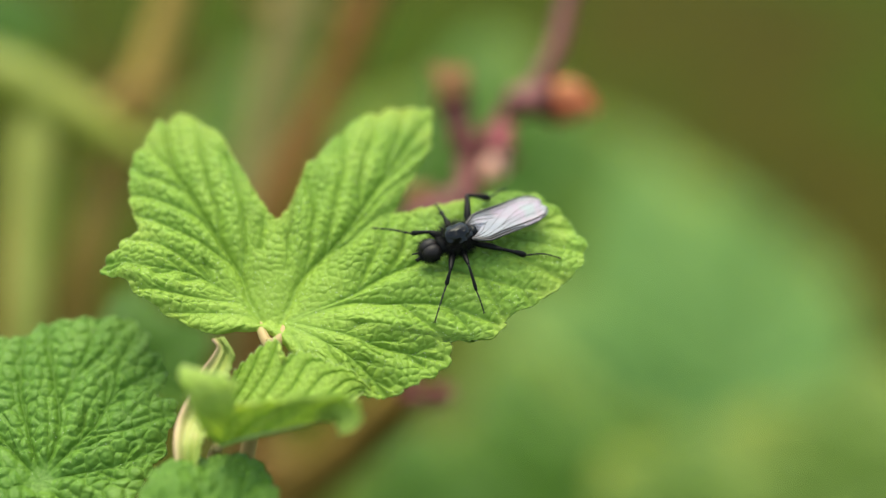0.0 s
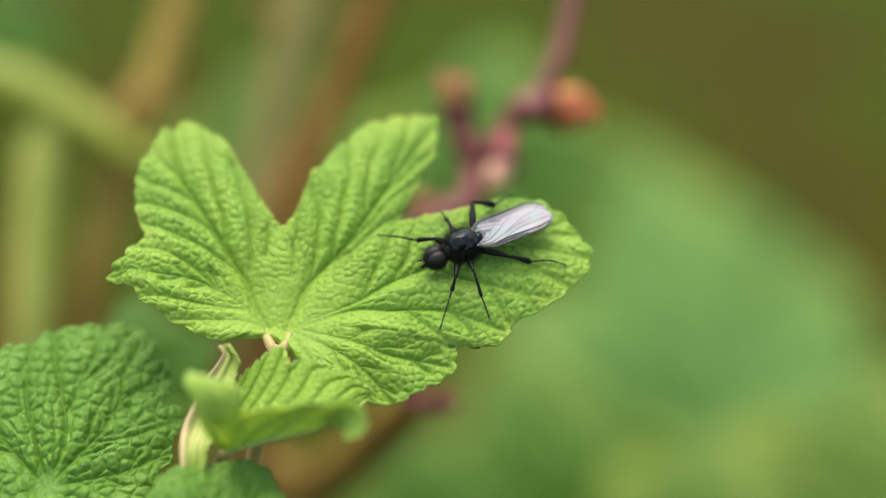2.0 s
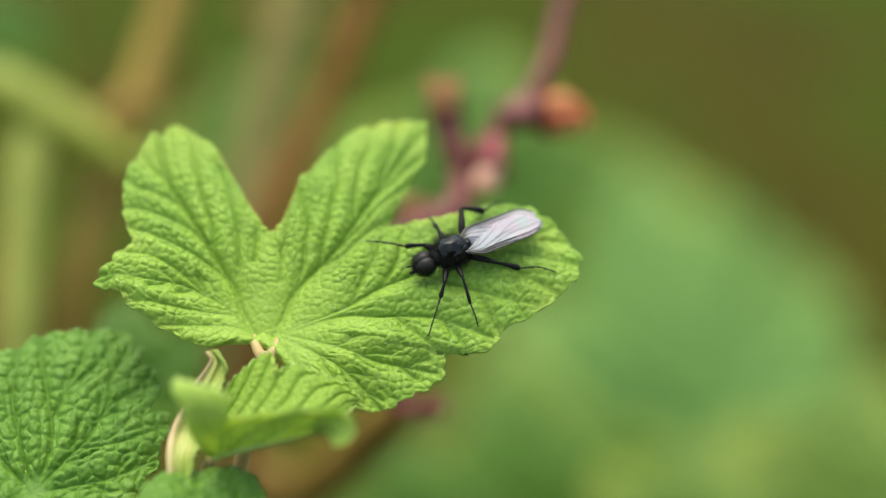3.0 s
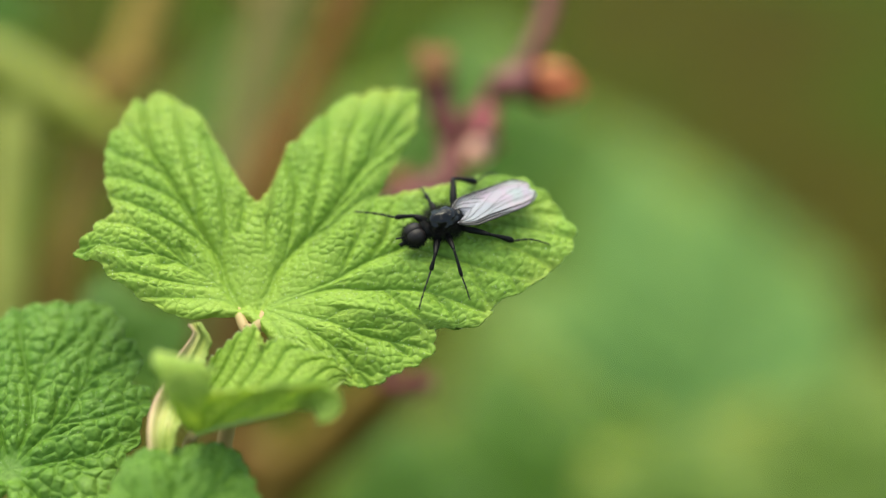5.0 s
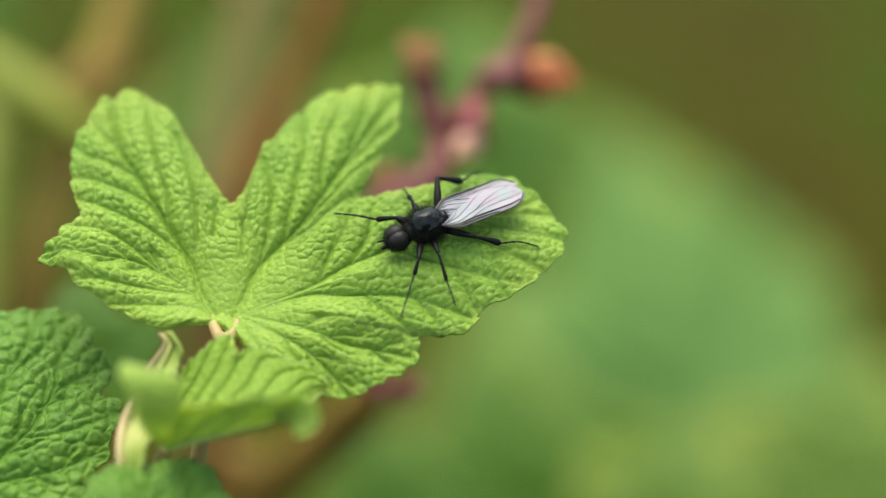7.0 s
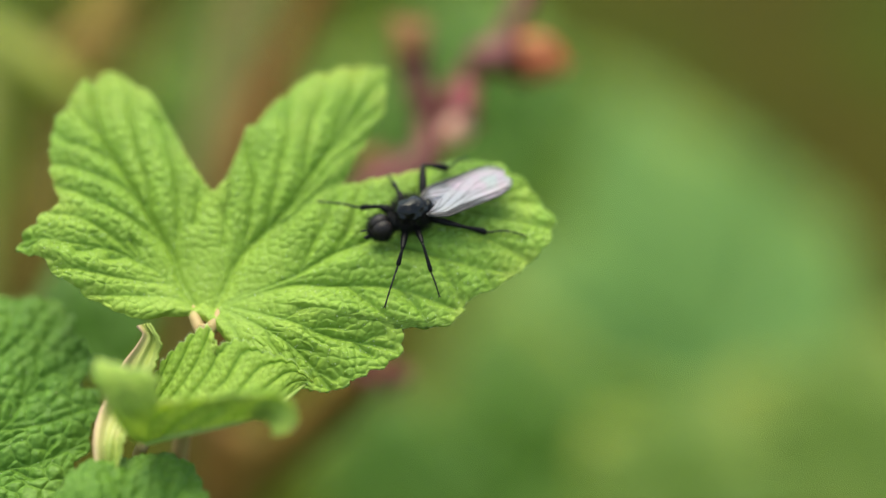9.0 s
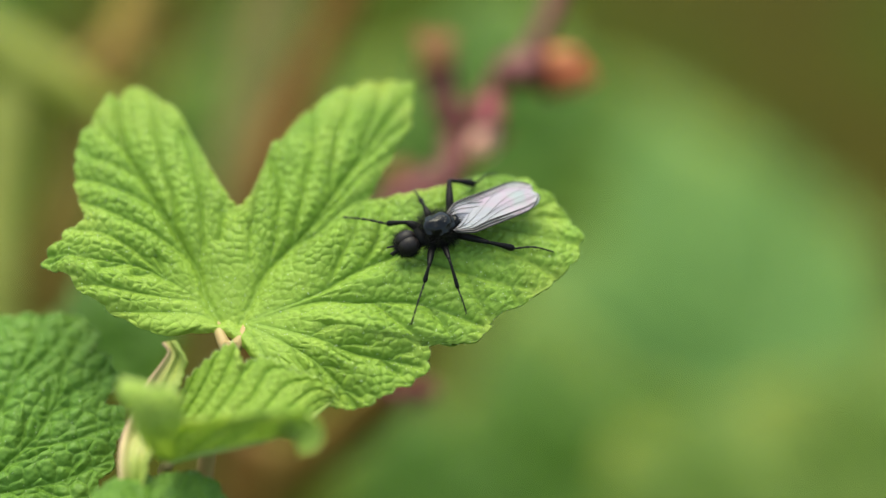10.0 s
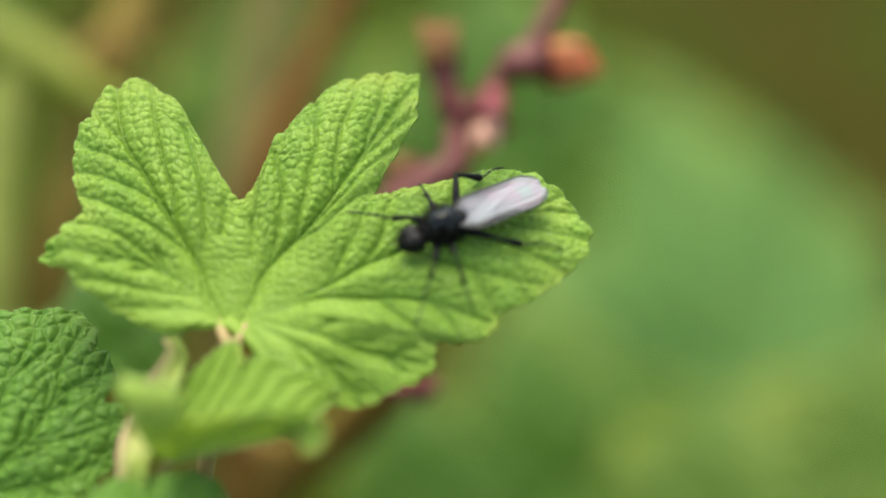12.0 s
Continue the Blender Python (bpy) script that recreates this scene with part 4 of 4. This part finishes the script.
def leg(parent, pts, thick, side, club=1.0, arch=0.12):
    """A leg in three joints: thick femur, tibia, thin tarsus of five beads ending in claws. pts: hip, knee, ankle, toe, in millimetres."""
    hip, knee, ankle, toe = (np.array(p, float) for p in pts)
    upper = spline([hip, 0.5 * (hip + knee) + np.array((0, 0, 0.08)), knee], 12)
    top = part("femur", tube(upper * MM, np.array([0.16, 0.22, 0.26, 0.28, 0.29, 0.29, 0.28, 0.26, 0.24, 0.21, 0.18, 0.15]) * 1.2 * thick * MM, 12), CHITIN_LEG, parent, "black femur")
    lower = spline([knee, 0.5 * (knee + ankle) + np.array((0, 0, 0.05)), ankle], 12)
    part("tibia", tube(lower * MM, np.array([0.13, 0.14, 0.14, 0.14, 0.14, 0.15, 0.16, 0.17, 0.18, 0.19, 0.18, 0.12]) * np.linspace(1.1, 1.15 * club, 12) * thick * MM, 10), CHITIN_LEG, parent)
    mid = 0.5 * (ankle + toe) + np.array((0, 0, arch))
    foot = spline([ankle, mid, toe], 31)
    rad = np.array([0.075 + 0.045 * ((i % 6) / 5.0) for i in range(31)]) * thick * (1 - 0.25 * np.linspace(0, 1, 31))
    part("tarsus", tube(foot * MM, rad * MM, 8), CHITIN_DULL, parent)
    way = (toe - mid) / np.linalg.norm(toe - mid)
    cross = np.cross(way, (0, 0, 1))
    for s in (-1, 1):
        part("claw", tube([toe * MM, (toe + 0.12 * way + 0.08 * s * cross) * MM, (toe + 0.17 * way + 0.1 * s * cross - np.array((0, 0, 0.08))) * MM], np.array([0.04, 0.03, 0.005]) * MM, 6), CHITIN_DULL, parent)
    rng = np.random.default_rng(int(abs(hip[0] * 100)) + side + 3)
    verts, faces = [], []
    for i in range(70):
        a, b = (knee, ankle) if i % 2 else (ankle, toe)
        u = rng.random()
        p = a + u * (b - a) + np.array((0, 0, 0.06))
        d = rng.normal(size=3) + 0.8 * (b - a) / np.linalg.norm(b - a)
        d /= np.linalg.norm(d)
        s = np.cross(d, (0.2, 0.3, 0.9))
        k = len(verts)
        verts += [(p + 0.012 * s) * MM, (p - 0.012 * s) * MM, (p + 0.012 * np.cross(d, s)) * MM, (p + d * 0.22) * MM]
        faces += [(k, k + 1, k + 3), (k + 1, k + 2, k + 3), (k + 2, k, k + 3)]
    link_mesh("leg_hair", verts, faces, HAIR, parent, "fine black hairs", "stuff")
    return top


def wing(parent, root, turn, flip, lift, bold):
    """A milky wing 8 mm long with dark veins. It lies back along -x; its leading edge is on the flip side."""
    nx, ny = 44, 18
    m = pose(root[0] * MM, root[1] * MM, root[2] * MM, *turn)

    def at(u, v):
        front = 0.95 * (min(1, u * 5.5) ** 0.6) * (1 - max(0, (u - 0.72) / 0.28) ** 2.4) ** 0.5
        rear = 1.5 * (math.sin(min(1, u * 1.75) * math.pi / 2) ** 1.2) * (1 - max(0, (u - 0.6) / 0.4) ** 2.2) ** 0.5
        y = flip * (front - v * (front + rear))
        z = 0.022 * math.sin(v * 5 * math.pi) + 0.02 * math.sin(v * 23 + 4 * u) * (1 - 0.5 * u) * 0.5 - 0.35 * (v - 0.4) ** 2 + 0.05 * math.sin(u * 7 + v * 3) - 0.35 * u * u * lift
        return Vector((-7.3 * u * MM, 1.06 * y * MM, z * MM))

    bm = bmesh.new()
    grid = [[bm.verts.new(m @ at(0.004 + 0.992 * i / (nx - 1), j / (ny - 1))) for j in range(ny)] for i in range(nx)]
    for i in range(nx - 1):
        for j in range(ny - 1):
            bm.faces.new((grid[i][j], grid[i + 1][j], grid[i + 1][j + 1], grid[i][j + 1]))
    bmesh.ops.solidify(bm, geom=bm.faces[:], thickness=0.02 * MM)
    far_back = m.inverted()
    spans = [max(0.0, -(far_back @ v.co).x / (7.3 * MM)) for v in bm.verts]
    w = part("wing", bm, WING, parent, "milky white wing with dark veins and a painted pink sheen")
    w.data.attributes.new("span", "FLOAT", "POINT").data.foreach_set("value", spans)
    lines = [[(0.0, 0.0), (0.3, 0.0), (0.6, 0.0), (0.86, 0.02), (0.99, 0.25)], [(0.02, 0.1), (0.3, 0.1), (0.62, 0.05)], [(0.02, 0.15), (0.25, 0.2), (0.6, 0.15), (0.9, 0.12)],
             [(0.3, 0.21), (0.55, 0.35), (0.95, 0.35)], [(0.02, 0.3), (0.4, 0.42), (0.95, 0.6)], [(0.4, 0.42), (0.65, 0.66), (0.88, 0.85)], [(0.02, 0.5), (0.35, 0.7), (0.6, 0.93)], [(0.02, 0.6), (0.3, 0.95)],
             [(0.02, 0.06), (0.35, 0.12), (0.72, 0.13)], [(0.02, 0.03), (0.3, 0.05), (0.8, 0.06)]]
    for k, ln in enumerate(lines):
        pts = [m @ (at(min(0.985, max(0.01, u)), min(1, max(0, v))) + Vector((0, 0, 0.045 * MM))) for u, v in spline(ln, 22)]
        part("wing_vein", tube(pts, np.linspace(0.095 if k < bold else 0.022, 0.04 if k < bold else 0.008, 22) * MM, 6), VEIN_DARK, w)
    return w


def fly():
    ob = thing("fly", pose(0.001, 0.1153, 0.8339, -24.98, 9.07, -155.96) @ pose(0, 0.0004, 0), "black hairy march fly with folded milky wings", "fly")
    part("thorax", blob((0.1 * MM, 0.0, 1.5 * MM), (1.42 * MM, 1.16 * MM, 1.25 * MM), (0, 8, 0), 5, 0.1), CHITIN, ob, "glossy black humped thorax")
    part("scutellum", blob((-1.15 * MM, -0.05 * MM, 1.78 * MM), (0.42 * MM, 0.6 * MM, 0.3 * MM), (0, 15, 0), 3, 0.03), CHITIN, ob)
    part("prothorax", blob((1.45 * MM, 0.0, 1.3 * MM), (0.5 * MM, 0.7 * MM, 0.6 * MM), (0, 0, 0), 3, 0.05), CHITIN_DULL, ob)
    bm = tube(spline([(-0.6, 0, 1.2), (-2.0, 0, 1.1), (-3.8, 0.02, 0.9), (-5.4, 0.02, 0.75), (-6.1, 0.02, 0.7)], 29) * MM,
              np.array([(0.75 + 0.12 * math.sin(i / 28 * math.pi)) * (1 - (i / 28) ** 5 * 0.6) * (1 - 0.06 * (i % 4 == 0)) for i in range(29)]) * 0.72 * MM, 16)
    part("abdomen", bm, CHITIN_DULL, ob, "dull black ringed abdomen")
    h = part("head", blob((2.5 * MM, 0.05 * MM, 1.2 * MM), (0.62 * MM, 0.72 * MM, 0.72 * MM), (0, 20, 0), 3, 0.03), CHITIN_DULL, ob)
    for s in (-1, 1):
        part("eye", blob((2.5 * MM, (0.05 + 0.3 * s) * MM, 1.28 * MM), (0.78 * MM, 0.62 * MM, 0.74 * MM), (10 * s, 20, 0), 4), EYE, h, "dark brown compound eye")
        pts = spline([(3.15, 0.05 + 0.16 * s, 1.05), (3.5, 0.05 + 0.22 * s, 1.1), (3.95, 0.05 + 0.3 * s, 1.1)], 17)
        part("antenna", tube(pts * MM, np.array([0.09 + 0.025 * (i % 2) for i in range(17)]) * np.linspace(1, 0.6, 17) * MM, 8), CHITIN_DULL, h)
    part("mouthparts", tube(spline([(3.0, 0.05, 0.8), (3.4, 0.05, 0.55), (3.65, 0.05, 0.35)], 9) * MM, np.linspace(0.26, 0.1, 9) * MM, 8), CHITIN_DULL, h)
    wing(ob, (-0.65, 0.9, 2.25), (6, -5, 6), 1, 0.6, 3)
    wing(ob, (-0.6, -0.1, 2.05), (-2, -5.5, 5.5), -1, 0.6, 1)
    legs = [([(1.0, -0.7, 0.9), (1.9, -1.4, 1.5), (3.05, -2.3, 0.75), (5.45, -4.4, 0.12)], 0.9),
            ([(0.1, -0.8, 0.9), (0.1, -2.3, 1.2), (0.0, -3.2, 0.8), (-0.14, -4.5, 0.12)], 0.8),
            ([(-1.2, -0.7, 1.0), (-2.38, -3.4, 1.6), (-4.26, -2.9, 0.7), (-6.23, -3.45, 0.12)], 0.86),
            ([(0.88, 0.8, 0.9), (1.96, 2.58, 1.6), (2.64, 3.34, 0.95), (4.62, 5.54, 0.12)], 0.74),
            ([(0.1, 0.9, 0.9), (0.47, 2.74, 1.7), (0.69, 4.72, 0.85), (0.77, 6.3, 0.12)], 0.64),
            ([(-1.0, 0.7, 1.0), (-2.73, 2.44, 1.45), (-4.45, 3.19, 0.6), (-7.02, 4.26, 0.12)], 0.78)]
    for k, (pts, thick) in enumerate(legs):
        e = new("leg")
        e.parent = ob
        leg(e, pts, thick, k, *((1.65, 0.4) if k in (2, 5) else (1.15, 0.15)))
    hairs("thorax_hair", (0.1, 0.0, 1.45), (1.5, 1.22, 1.2), 3200, 0.55, ob, 5, -0.9, 0.55)
    hairs("head_hair", (2.5, 0.05, 1.2), (0.84, 0.92, 0.84), 2000, 0.34, ob, 6, -0.95, 0.35)
    hairs("abdomen_hair", (-3.2, 0, 0.95), (3.0, 0.65, 0.65), 700, 0.4, ob, 7, -0.9, 0.2)
    return ob


fly()


def motions():
    """The flowers sway a little on their stalk, and the focus is drawn by hand."""
    c = Matrix(cluster.matrix_basis)
    sway = [(0.0, 0, 0, 0), (1.0, -0.15, 0.01, 0.01), (2.0, -0.15, 0.06, 0.1), (3.0, -0.2, 0.05, 0.08), (5.0, -0.48, 0.12, 0.2), (5.5, -0.57, 0.26, 0.45), (6.0, -0.68, 0.33, 0.57), (6.5, -0.3, 0.24, 0.4),
            (7.0, -0.18, 0.25, 0.43), (9.0, -0.62, -0.08, -0.14), (9.5, -0.78, -0.07, -0.12), (10.0, -0.6, -0.1, -0.17), (10.5, -0.77, -0.09, -0.16), (11.0, -0.82, -0.09, -0.16), (12.0, -0.78, -0.08, -0.14)]
    walk(cluster, [(t, Matrix.Translation((x * MM, y * MM, z * MM)) @ c) for t, x, y, z in sway])
    drawn = [(0.0, 1.0), (5.4, 1.0), (5.7, 1.015), (6.0, 1.045), (6.1, 1.045), (6.2, 0.99), (6.4, 1.01), (6.8, 1.015), (7.2, 1.005), (8.8, 0.996), (9.0, 0.992), (9.2, 0.983), (9.6, 0.975), (9.8, 1.04), (10.0, 1.005),
             (10.2, 1.02), (10.4, 1.033), (10.6, 1.045), (12.0, 1.054)]
    walk(focus_point, [(t, pose(0, 0.1126 * d, 0.9 - 0.065 * d)) for t, d in drawn])


motions()
